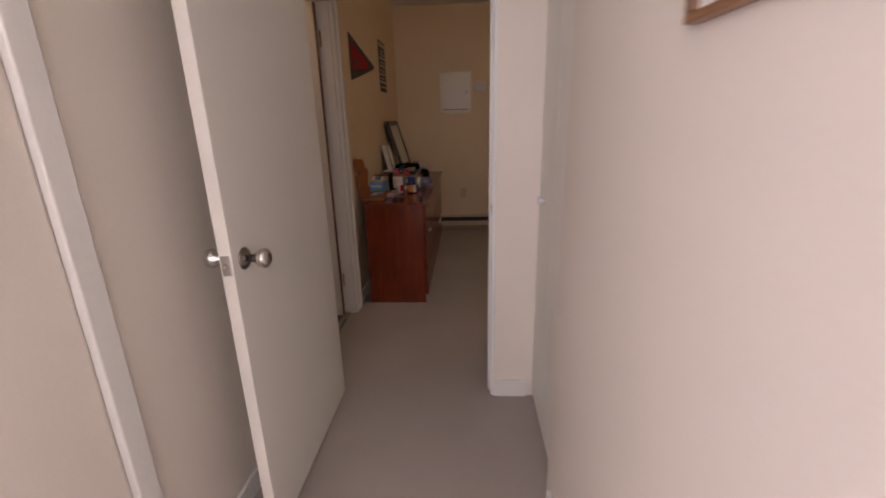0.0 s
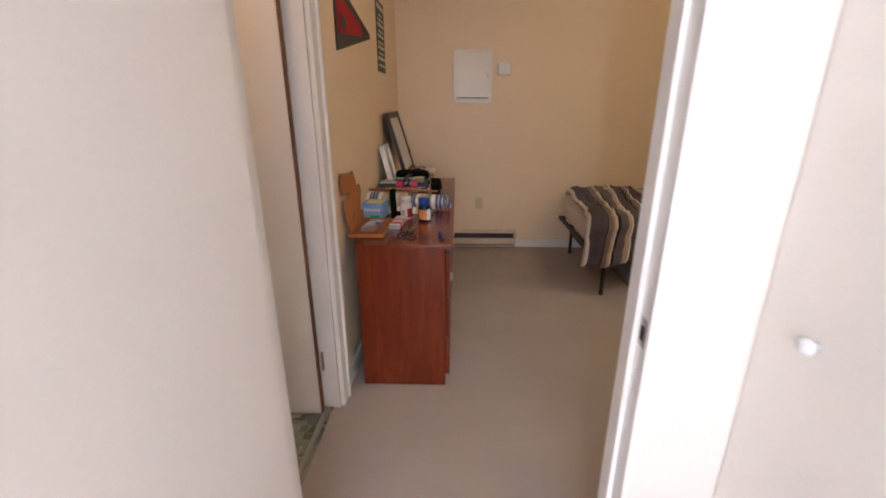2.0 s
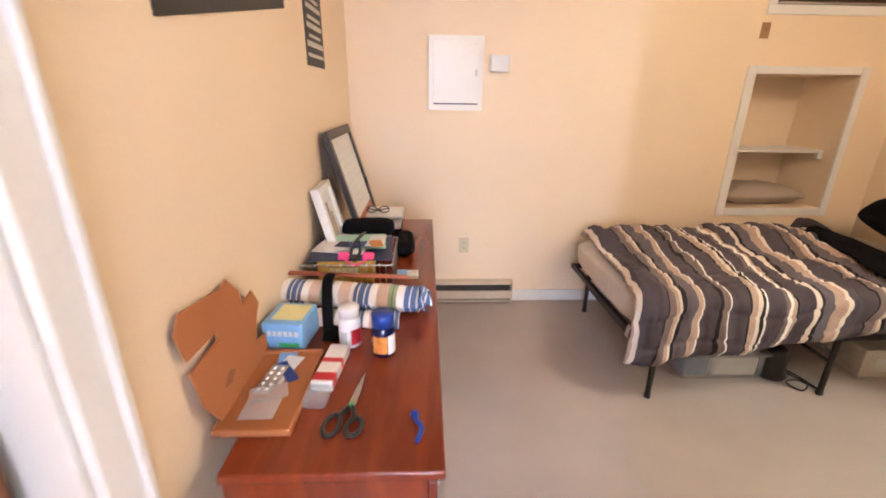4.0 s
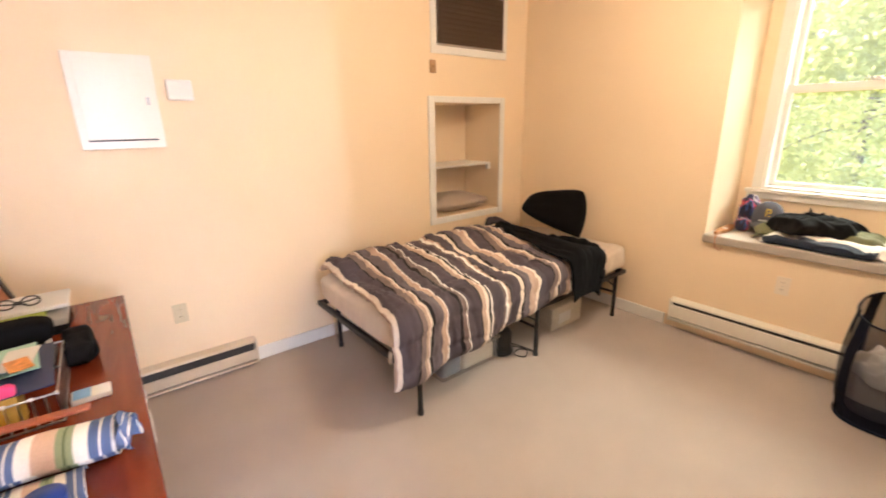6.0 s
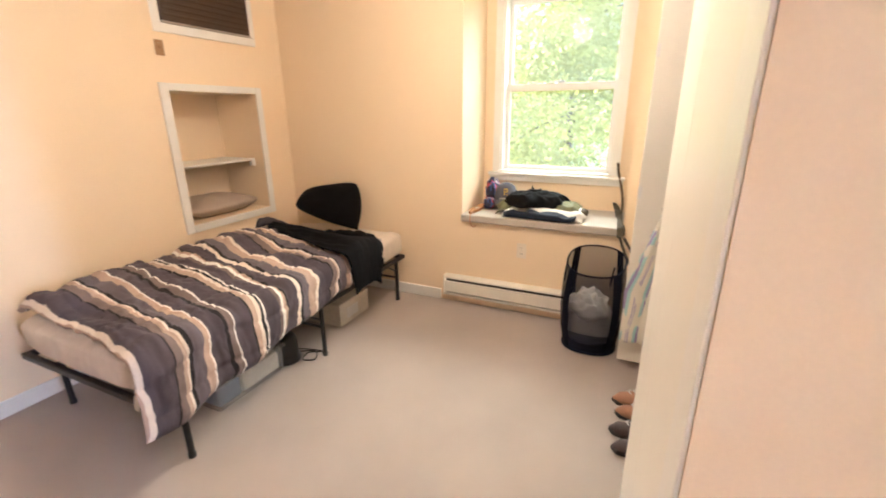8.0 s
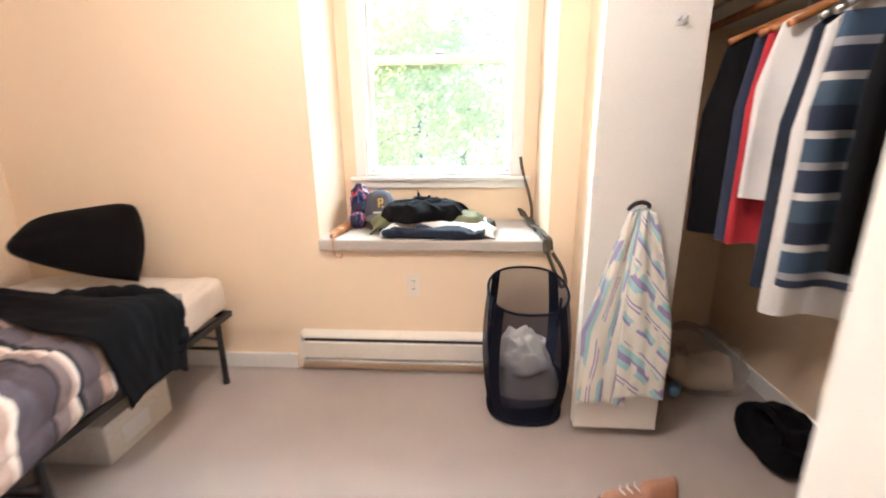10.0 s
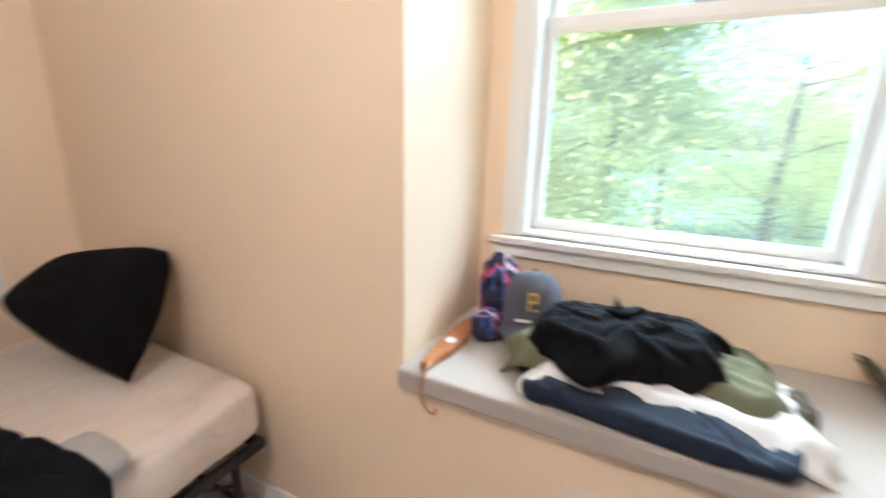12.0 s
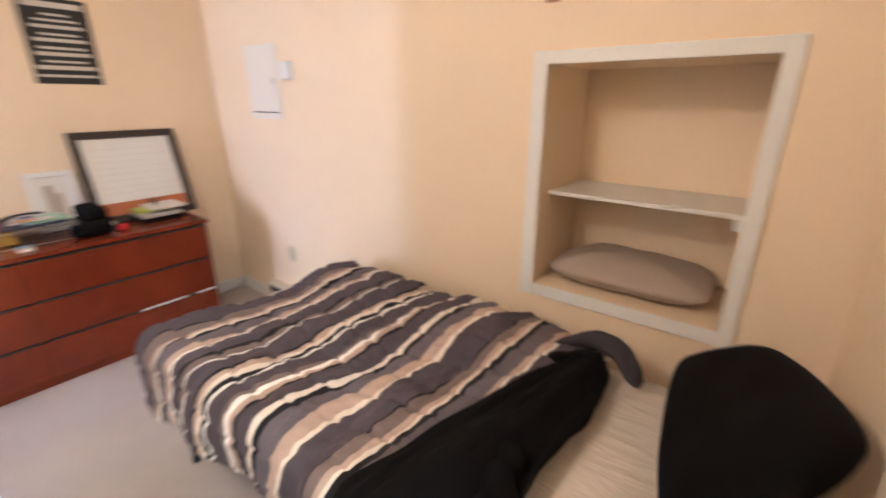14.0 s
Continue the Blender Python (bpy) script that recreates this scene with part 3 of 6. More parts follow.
part("hole", box(PX0 - 0.0155, PX0 - 0.0142, PY0 + 0.014, PY0 + 0.028, 0.938, 0.97), "dark", strike)


# ---- doors ----
def knob_set(parent, x, y, z, side, facet=True):
    """A glass-like door knob with its rose; side: +1 or -1 along x."""
    m = Matrix.Translation((x, y, z)) @ Matrix.Rotation(radians(90 * side), 4, "Y")
    k = part("knob", lathe([(0.0, 0.072), (0.018, 0.072), (0.027, 0.066), (0.029, 0.058), (0.024, 0.044), (0.013, 0.032), (0.011, 0.02), (0.0, 0.02)], m), "chrome", parent, "polished metal knob", smooth=True)
    part("rose", lathe([(0.0, 0.014), (0.014, 0.013), (0.026, 0.008), (0.033, 0.002), (0.033, 0.0), (0.0, 0.0)], m), "dark_chrome", k, "dark polished metal rose", smooth=True)


bed_door = thing("door_1", (0.0, 2.77, 0.0), "white painted flush bedroom door standing open", "door", kind="structure")
part("leaf", box(-0.018, 0.018, 2.362, 3.165, 0.025, DH - 0.005, bevel=0.002), "door", bed_door)
knob_set(bed_door, 0.018, 2.425, 0.985, 1)
knob_set(bed_door, -0.018, 2.425, 0.985, -1)
part("latch_plate", box(-0.012, 0.012, 2.3595, 2.3635, 0.955, 1.012, bevel=0.001), "steel", bed_door)
part("latch", lathe([(0.0, 0.01), (0.006, 0.009), (0.008, 0.0), (0.0, 0.0)], Matrix.Translation((0, 2.36, 0.983)) @ Matrix.Rotation(radians(90), 4, "X"), n=12), "chrome", bed_door)
for z in (0.25, 1.02, 1.8):
    part("hinge", lathe([(0.0, 0.0), (0.006, 0.0), (0.006, 0.09), (0.0, 0.09)], Matrix.Translation((-0.022, 3.172, z)), n=10), "brass", bed_door)

# closed door in the hall's west wall
hall_door = thing("door_2", (XW, 1.65, 0.0), "cream painted closed door with white casing", "door", kind="structure")
part("leaf", box(XW - 0.01, XW + 0.006, 1.30, 2.075, 0.02, DH, bevel=0.003), "hall", hall_door)
part("casing", box(XW, XW + 0.022, 2.082, 2.145, 0, DH + 0.07, bevel=0.004), "trim", hall_door)
part("casing", box(XW, XW + 0.022, 1.235, 1.298, 0, DH + 0.07, bevel=0.004), "trim", hall_door)
part("casing", box(XW, XW + 0.022, 1.298, 2.082, DH + 0.007, DH + 0.07, bevel=0.004), "trim", hall_door)

# fixture made up to go with the bedroom's added lamp, out of view
dome = thing("added_ceiling_light", (LAMP[0], LAMP[1], TOP), "added round white ceiling light with a frosted glass dome, out of view", "ceiling light")
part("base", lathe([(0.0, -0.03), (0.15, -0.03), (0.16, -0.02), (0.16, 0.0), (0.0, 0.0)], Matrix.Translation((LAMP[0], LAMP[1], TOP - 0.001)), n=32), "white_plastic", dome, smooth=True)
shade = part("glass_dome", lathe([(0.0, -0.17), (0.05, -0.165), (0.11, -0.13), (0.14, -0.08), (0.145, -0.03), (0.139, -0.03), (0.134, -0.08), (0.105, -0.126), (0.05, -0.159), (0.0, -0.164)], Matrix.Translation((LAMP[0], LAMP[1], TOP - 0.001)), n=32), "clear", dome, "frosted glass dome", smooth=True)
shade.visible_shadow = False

# base plate made up for the lamp added in the bathroom
small = thing("added_ceiling_light", (BATH_LAMP[0], BATH_LAMP[1], TOP), "added small round ceiling light in the bathroom, out of view", "ceiling light")
part("base", lathe([(0.0, -0.03), (0.10, -0.03), (0.11, -0.02), (0.11, 0.0), (0.0, 0.0)], Matrix.Translation((BATH_LAMP[0], BATH_LAMP[1], TOP - 0.001)), n=24), "white_plastic", small, smooth=True)

# hall closet's door
closet_door = thing("door_3", (HX + 0.02, 2.87, 0.0), "white painted bifold closet door with a round white knob", "door", kind="structure")
part("leaf", box(HX + 0.030, HX + 0.055, 2.875, 3.177, 0.03, DH - 0.01, bevel=0.003), "door", closet_door)
part("leaf", box(HX + 0.030, HX + 0.055, 2.560, 2.872, 0.03, DH - 0.01, bevel=0.003), "door", closet_door)
part("knob", lathe([(0.0, 0.03), (0.010, 0.029), (0.016, 0.023), (0.016, 0.016), (0.008, 0.009), (0.007, 0.0), (0.0, 0.0)],
     Matrix.Translation((HX + 0.030, 3.045, 1.022)) @ Matrix.Rotation(radians(-90), 4, "Y"), n=18), "white_gloss", closet_door, smooth=True)
structure("hall_closet_wall", boxes((HX + 0.115, HX + 0.125, HY0 - 0.1, PY0, 0, TOP)), "wall", "dim inside wall of the hall closet", "wall")

# bathroom doorway
bath_trim = thing("doorway_bathroom", (XW, 4.18, 0.0), "white painted casing of the bathroom doorway", "door frame", kind="structure")
part("casing", box(XW, XW + 0.02, BY1 - 0.004, BY1 + 0.065, 0, DH + 0.065, bevel=0.005), "trim", bath_trim)
part("backband", box(XW, XW + 0.03, BY1 + 0.065, BY1 + 0.083, 0, DH + 0.08, bevel=0.004), "trim", bath_trim)
part("casing", box(XW, XW + 0.02, BY0 - 0.065, BY0 + 0.004, 0, DH + 0.065, bevel=0.005), "trim", bath_trim)
part("casing", box(XW, XW + 0.02, BY0 + 0.004, BY1 - 0.004, DH - 0.005, DH + 0.065, bevel=0.005), "trim", bath_trim)
part("jamb", box(XW - T - 0.002, XW - 0.001, BY1 - 0.016, BY1 + 0.0, 0, DH, bevel=0.002), "trim", bath_trim)
part("jamb", box(XW - T - 0.002, XW - 0.001, BY0, BY0 + 0.016, 0, DH, bevel=0.002), "trim", bath_trim)
part("threshold", box(XW - 0.075, XW - 0.05, BY0 + 0.02, BY1 - 0.02, 0, 0.012, bevel=0.004), "steel", bath_trim)
bath_door = thing("door_4", (-0.5, 4.1, 0.0), "white painted bathroom door standing open", "door", kind="structure")
bath_leaf = part("leaf", box(-0.95, -0.246, 4.065, 4.100, 0.012, DH - 0.01, bevel=0.002), "door", bath_door)
part("edge", box(-0.2455, -0.240, 4.066, 4.099, 0.014, DH - 0.012, bevel=0.001), "edge_and_gap", bath_leaf, "bare brown wooden edge, darkened for the hinge gap's shade")
for z in (0.22, 1.78):
    part("hinge", lathe([(0.0, 0.0), (0.006, 0.0), (0.006, 0.09), (0.0, 0.09)], Matrix.Translation((-0.232, 4.115, z)), n=10), "brass", bath_door)

# ---- window ----
win = thing("window_1", (4.08, 4.38, WZ0), "white double hung window in the alcove", "window", kind="structure")
part("jamb", box(AX + 0.0, AX + 0.22, WY0 - 0.001, WY0 + 0.02, WZ0, WZ1, bevel=0.002), "trim", win)
part("jamb", box(AX + 0.0, AX + 0.22, WY1 - 0.02, WY1 + 0.001, WZ0, WZ1, bevel=0.002), "trim", win)
part("head", box(AX + 0.0, AX + 0.22, WY0 + 0.02, WY1 - 0.02, WZ1 - 0.02, WZ1 + 0.001, bevel=0.002), "trim", win)
part("sill", box(AX + 0.0, AX + 0.26, WY0, WY1, WZ0 - 0.012, WZ0 + 0.012, bevel=0.004), "trim", win)
MID = 1.688


def sash(x, z0, z1, top, bottom, stile):
    ya, yb = WY0 + 0.021, WY1 - 0.021
    s = part("sash", boxes((x, x + 0.032, ya, ya + stile, z0, z1), (x, x + 0.032, yb - stile, yb, z0, z1), (x + 0.001, x + 0.031, ya + stile - 0.002, yb - stile + 0.002, z1 - top, z1 - 0.001),
        (x + 0.001, x + 0.031, ya + stile - 0.002, yb - stile + 0.002, z0 + 0.001, z0 + bottom), bevel=0.003), "trim", win)
    g = part("pane", box(x + 0.013, x + 0.018, ya + stile - 0.003, yb - stile + 0.003, z0 + bottom - 0.003, z1 - top + 0.003), "glass", s, "window pane with a whitish haze added")
    g.visible_shadow = False


sash(AX + 0.085, WZ0 + 0.012, MID + 0.02, 0.038, 0.032, 0.03)
sash(AX + 0.125, MID - 0.02, WZ1 - 0.02, 0.035, 0.038, 0.03)
part("lock", box(AX + 0.07, AX + 0.10, 4.34, 4.40, MID + 0.02, MID + 0.032, bevel=0.004, bm=box(AX + 0.075, AX + 0.085, 4.35, 4.42, MID + 0.032, MID + 0.040, bevel=0.002)), "steel", win)
part("shade_edge", box(AX + 0.07, AX + 0.082, WY0 + 0.055, WY1 - 0.055, MID - 0.036, MID - 0.018, bevel=0.002), "heater", win, "worn weather strip")
for y in (WY0 + 0.03, WY1 - 0.03):
    part("tilt_latch", box(AX + 0.074, AX + 0.085, y - 0.008, y + 0.008, WZ0 + 0.012, WZ0 + 0.020, bevel=0.002), "steel", win)
# casing boards, stool and apron
casing = thing("window_casing", (AX, 4.38, 0.93), "white painted window casing with a stool and apron", "window casing", kind="structure")
part("board", box(AX - 0.014, AX, WY0 - 0.055, WY0 + 0.006, WZ0, WZ1 + 0.06, bevel=0.003), "trim", casing)
part("board", box(AX - 0.014, AX, WY1 - 0.006, WY1 + 0.055, WZ0, WZ1 + 0.06, bevel=0.003), "trim", casing)
part("board", box(AX - 0.014, AX, WY0 + 0.006, WY1 - 0.006, WZ1 - 0.006, WZ1 + 0.06, bevel=0.003), "trim", casing)
part("stool", box(AX - 0.042, AX + 0.09, AY0 + 0.035, AY1 - 0.045, WZ0 - 0.03, WZ0 - 0.004, bevel=0.006), "trim", casing)
part("apron", box(AX - 0.02, AX, AY0 + 0.045, AY1 - 0.055, WZ0 - 0.075, WZ0 - 0.03, bevel=0.004), "trim", casing)
# carpeted ledge
structure("ledge", box(3.512, AX, AY0 + 0.001, AY1 - 0.001, LEDGE - 0.035, LEDGE + 0.022, bevel=0.010), "ledge_carpet", "window seat ledge covered in pale carpet", "ledge")

# two added windows behind, out of view, that hold the hall's lamps
win2 = thing("lamp_window_side", (XW - 0.06, -0.05, 0.8), "added white framed window, out of view, for the hall's side lamp", "window", kind="structure")
frame_pieces([(XW - 0.10, XW - 0.06, -0.43, -0.38, 0.8, 2.2), (XW - 0.10, XW - 0.06, 0.28, 0.33, 0.8, 2.2), (XW - 0.10, XW - 0.06, -0.38, 0.28, 0.8, 0.85), (XW - 0.10, XW - 0.06, -0.38, 0.28, 2.15, 2.2)], "trim", win2, "window_frame")
part("pane", box(XW - 0.095, XW - 0.09, -0.38, 0.28, 0.85, 2.15), "glass", win2)
win3 = thing("lamp_window_end", (0.55, -0.58, 0.8), "added white framed window, out of view, for the hall's end lamp", "window", kind="structure")
frame_pieces([(0.23, 0.27, -0.615, -0.585, 0.8, 2.2), (0.83, 0.87, -0.615, -0.585, 0.8, 2.2), (0.27, 0.83, -0.615, -0.585, 0.8, 0.84), (0.27, 0.83, -0.615, -0.585, 2.16, 2.2)], "trim", win3, "window_frame")
part("pane", box(0.27, 0.83, -0.602, -0.598, 0.84, 2.16), "glass", win3)


# ---- baseboard heaters ----
def heater(name, length, m, label, enamel="heater", slot=0.014, foot=0.0):
    """An electric baseboard heater, its back along local x from 0, its face towards local -y; slot: height of its upper gap."""
    h = thing(name, m.translation, label, "heater")

    def piece(n, b, mat):
        bmesh.ops.transform(b, matrix=m, verts=b.verts)
        part(n, b, mat, h)

    turn = Matrix.Translation((0.012, 0, 0)) @ Matrix(((0, 0, 1, 0), (1, 0, 0, 0), (0, 1, 0, 0), (0, 0, 0, 1)))
    low, high = 0.036, 0.150 - slot
    piece("back", box(0.01, length - 0.01, -0.010, 0, 0.004, 0.160, bevel=0.002), enamel)
    piece("top", prism([(0.0, 0.163), (0.0, 0.172), (-0.058, 0.162), (-0.064, 0.150), (-0.058, 0.150), (-0.052, 0.155)], length - 0.024, turn), enamel)
    piece("face", prism([(-0.062, low), (-0.066, low), (-0.064, high), (-0.056, high + 0.006), (-0.054, high), (-0.060, high - 0.004)], length - 0.024, turn), enamel)
    piece("lower_lip", box(0.012, length - 0.012, -0.064, -0.02, 0.006, 0.020, bevel=0.003), enamel)
    # near-black block that puts the shade inside the slots into colour
    piece("dark_core", box(0.02, length - 0.02, -0.050, -0.014, 0.024, 0.150, bevel=0.004), "dark")
    for x in (0.0, length):
        d = 0.012 if x == 0.0 else -0.012
        piece("end_cap", box(min(x, x + d), max(x, x + d), -0.068, 0, 0.002, 0.173, bevel=0.003), enamel)
    if foot:
        for x in (0.06, length - 0.06):
            piece("bracket", box(x - 0.012, x + 0.012, -0.03, 0, -foot, 0.006), enamel)
    return h


heater("baseboard_heater", 0.68, Matrix.Translation((0.30, YN, 0.008)), "cream enamelled electric baseboard heater by the dresser", "heater_tan", 0.058, 0.008)
heater("baseboard_heater", 1.00, Matrix.Translation((XE, 5.095, 0.066)) @ Matrix.Rotation(radians(-90), 4, "Z"), "white electric baseboard heater under the window ledge", "heater", 0.028, 0.0)


# ---- wall fixtures ----
panel = thing("breaker_panel", (0.52, YN, 1.62), "white painted electric breaker panel in the wall", "breaker panel")
part("frame", box(0.345, 0.698, YN - 0.012, YN, 1.398, 1.848, bevel=0.003), "beige_panel", panel)
pd = part("door", box(0.378, 0.668, YN - 0.018, YN - 0.012, 1.445, 1.812, bevel=0.002), "beige_panel", panel)
part("latch", box(0.646, 0.662, YN - 0.024, YN - 0.018, 1.61, 1.65, bevel=0.002), "steel", pd)
# dark strip coloured in for the shaded joint under the door
part("seam", box(0.378, 0.668, YN - 0.0145, YN - 0.012, 1.436, 1.443), "dark", panel)
thermo = thing("thermostat", (0.80, YN, 1.685), "square white plastic thermostat box", "thermostat")
part("cover", box(0.742, 0.864, YN - 0.032, YN - 0.006, 1.635, 1.738, bevel=0.008), "white_plastic", thermo)
part("base", box(0.748, 0.858, YN - 0.006, YN, 1.641, 1.732, bevel=0.001), "white_plastic", thermo)


def outlet(m, label, mat, switch=False):
    """A cover plate in local x and z, its face towards local -y."""
    o = thing("light_switch" if switch else "wall_outlet", m.translation, label, "switch" if switch else "outlet")

    def piece(n, b, k, parent=o):
        bmesh.ops.transform(b, matrix=m, verts=b.verts)
        return part(n, b, k, parent)

    piece("plate", box(-0.036, 0.036, -0.006, 0, -0.058, 0.058, bevel=0.003), mat)
    if switch:
        piece("toggle", box(-0.005, 0.005, -0.018, -0.006, -0.006, 0.012, bevel=0.002), mat)
    else:
        for z in (-0.022, 0.022):
            f = piece("socket", box(-0.014, 0.014, -0.0085, -0.006, z - 0.014, z + 0.014, bevel=0.004), mat)
            for x in (-0.006, 0.006):
                piece("slot", box(x - 0.0012, x + 0.0012, -0.0092, -0.0083, z - 0.004, z + 0.006), "dark", f)
    piece("screw", lathe([(0, 0.001), (0.003, 0.0008), (0.003, 0), (0, 0)], Matrix.Translation((0, -0.006, 0 if not switch else 0.035)) @ Matrix.Rotation(radians(90), 4, "X"), n=8), "steel")


outlet(Matrix.Translation((0.605, YN, 0.452)), "ivory plastic wall outlet above the heater", "plate")
outlet(Matrix.Translation((XE, 4.478, 0.503)) @ Matrix.Rotation(radians(-90), 4, "Z"), "cream painted wall outlet under the window ledge", "painted_plate")
outlet(Matrix.Translation((2.505, YN, 1.905)) @ Matrix.Diagonal((0.8, 1, 0.8, 1)), "tan plastic switch under the air conditioner", material("tan_plastic", (0.36, 0.20, 0.09), 0.45), switch=True)

# niche with casing, shelf and pillow
niche = thing("wall_niche", (2.87, YN, NZ0), "recessed wall niche with white casing", "niche", kind="structure")
part("back", box(NX0 - 0.02, NX1 + 0.02, YN + 0.45, YN + 0.47, NZ0 - 0.02, NZ1 + 0.02), "wall", niche)
part("side", box(NX0 - 0.02, NX0, YN + T, YN + 0.45, NZ0 - 0.02, NZ1 + 0.02), "wall", niche)
part("side", box(NX1, NX1 + 0.02, YN + T, YN + 0.45, NZ0 - 0.02, NZ1 + 0.02), "wall", niche)
part("bottom", box(NX0, NX1, YN + T, YN + 0.45, NZ0 - 0.02, NZ0), "wall", niche)
part("top", box(NX0, NX1, YN + T, YN + 0.45, NZ1, NZ1 + 0.02), "wall", niche)
part("casing", box(NX0 - 0.058, NX0 + 0.003, YN - 0.016, YN, NZ0 - 0.052, NZ1 + 0.046, bevel=0.004), "trim", niche)
part("casing", box(NX1 - 0.003, NX1 + 0.050, YN - 0.016, YN, NZ0 - 0.052, NZ1 + 0.046, bevel=0.004), "trim", niche)
part("casing", box(NX0 + 0.003, NX1 - 0.003, YN - 0.014, YN, NZ1 - 0.003, NZ1 + 0.046, bevel=0.004), "trim", niche)
part("casing", box(NX0 + 0.003, NX1 - 0.003, YN - 0.014, YN, NZ0 - 0.052, NZ0 + 0.003, bevel=0.004), "trim", niche)
part("shelf", box(NX0, NX1, YN + 0.10, YN + 0.449, 1.125, 1.142, bevel=0.002), "trim", niche, "white shelf board")
part("cleat", box(NX1 - 0.035, NX1, YN + 0.10, YN + 0.13, 1.082, 1.125, bevel=0.002), "trim", niche)
puff("bed_pillow", "pillow", (2.86, YN + 0.215, NZ0 + 0.075), (0.64, 0.38, 0.17), label="", e=(0.9, 0.35), wave=0.012, freq=7, flat=0.55)
tagged(bpy.data.objects["bed_pillow"], "beige bed pillow lying in the wall niche", "pillow")

# air conditioner in its sleeve
ac = thing("air_conditioner", (2.89, YN, AZ0), "brown grille wall air conditioner in a white frame", "air conditioner")
part("sleeve", boxes((AX0, AX1, YN + 0.03, YN + 0.38, AZ0 + 0.012, AZ1 - 0.002)), "dark", ac)
part("frame_bar", box(AX0 - 0.05, AX1 + 0.045, YN - 0.014, YN, AZ0 - 0.052, AZ0 + 0.004, bevel=0.004), "trim", ac)
part("frame_bar", box(AX0 - 0.05, AX1 + 0.045, YN - 0.014, YN, AZ1 - 0.004, AZ1 + 0.05, bevel=0.004), "trim", ac)
part("frame_bar", box(AX0 - 0.05, AX0 + 0.004, YN - 0.014, YN, AZ0 + 0.004, AZ1 - 0.004, bevel=0.004), "trim", ac)
part("frame_bar", box(AX1 - 0.004, AX1 + 0.045, YN - 0.014, YN, AZ0 + 0.004, AZ1 - 0.004, bevel=0.004), "trim", ac)
part("face", box(AX0 + 0.006, AX1 - 0.006, YN - 0.022, YN + 0.03, AZ0 + 0.016, AZ1 - 0.006, bevel=0.006), "ac_grille", ac)
for k in range(9):
    z = AZ0 + 0.05 + 0.036 * k
    part("louvre", box(AX0 + 0.02, AX1 - 0.02, YN - 0.029, YN - 0.022, z, z + 0.016, bevel=0.003), "ac_grille", ac)
part("tray", box(AX0 + 0.004, AX1 - 0.004, YN - 0.03, YN, AZ0 + 0.005, AZ0 + 0.016, bevel=0.002), "steel", ac)

# poster and pennant
poster = thing("poster", (XW, 5.78, 1.83), "black poster with lines of white lettering", "poster")
part("sheet", box(XW, XW + 0.004, 5.622, 5.940, 1.606, 2.062, bevel=0.001), "poster", poster)
for k, (z, w, h) in enumerate([(2.025, 0.27, 0.03), (1.975, 0.12, 0.012), (1.945, 0.20, 0.012), (1.912, 0.24, 0.018), (1.872, 0.18, 0.012), (1.842, 0.25, 0.018), (1.80, 0.22, 0.014), (1.768, 0.26, 0.020), (1.728, 0.2, 0.012), (1.695, 0.28, 0.022), (1.650, 0.28, 0.014)]):
    part("lettering", box(XW + 0.004, XW + 0.0052, 5.781 - w / 2, 5.781 + w / 2, z - h / 2, z + h / 2), "poster_ink", poster)
pennant = thing("pennant", (XW, 4.9, 1.78), "black felt pennant with a red stripe", "pennant")
WALLM = Matrix(((0, 0, 1, XW), (1, 0, 0, 0), (0, 1, 0, 0), (0, 0, 0, 1)))
part("felt", prism([(4.54, 1.622), (5.35, 1.772), (5.35, 1.798), (4.54, 1.935)], 0.006, WALLM), "poster", pennant)
part("stripe", prism([(4.575, 1.70), (5.1, 1.755), (5.1, 1.80), (4.575, 1.875)], 0.0025, Matrix.Translation((0.006, 0, 0)) @ WALLM), "red_cloth", pennant)
part("emblem", prism([(4.62, 1.72), (4.72, 1.735), (4.72, 1.78), (4.62, 1.79)], 0.002, Matrix.Translation((0.0085, 0, 0)) @ WALLM), "poster", pennant)
picture = thing("picture_frame", (HX, 1.6, 1.6), "framed picture with a thin wooden frame", "picture")
part("mat_board", box(HX - 0.012, HX, 1.385, 1.890, 1.466, 1.98), "paper", picture)
frame_pieces([(HX - 0.02, HX, 1.365, 1.905, 1.454, 1.466), (HX - 0.02, HX, 1.365, 1.905, 1.98, 2.003), (HX - 0.02, HX, 1.365, 1.385, 1.466, 1.98), (HX - 0.02, HX, 1.885, 1.905, 1.466, 1.98)], "picture", picture, "frame_bar", 0.003)

# ---- bed ----
bed = thing("platform_bed", (2.36, 5.94, 0.0), "black folding steel platform bed frame", "bed frame")
BX0, BX1, BY_0, BY_1, BZ = 1.365, 3.475, 5.455, 6.435, 0.372
for y in (BY_0, BY_1):
    part("side_rail", box(BX0, BX1, y - 0.014, y + 0.014, BZ - 0.03, BZ, bevel=0.003), "black_metal", bed)
for x in (BX0 + 0.014, BX1 - 0.014, 2.44):
    part("cross_rail", box(x - 0.014, x + 0.014, BY_0 + 0.014, BY_1 - 0.014, BZ - 0.03, BZ, bevel=0.003), "black_metal", bed)
for k in range(12):
    x = BX0 + 0.12 + k * 0.158
    part("slat_wire", tube([(x, BY_0 + 0.01, BZ - 0.008), (x, BY_1 - 0.01, BZ - 0.008)], 0.004, 6), "black_metal", bed)
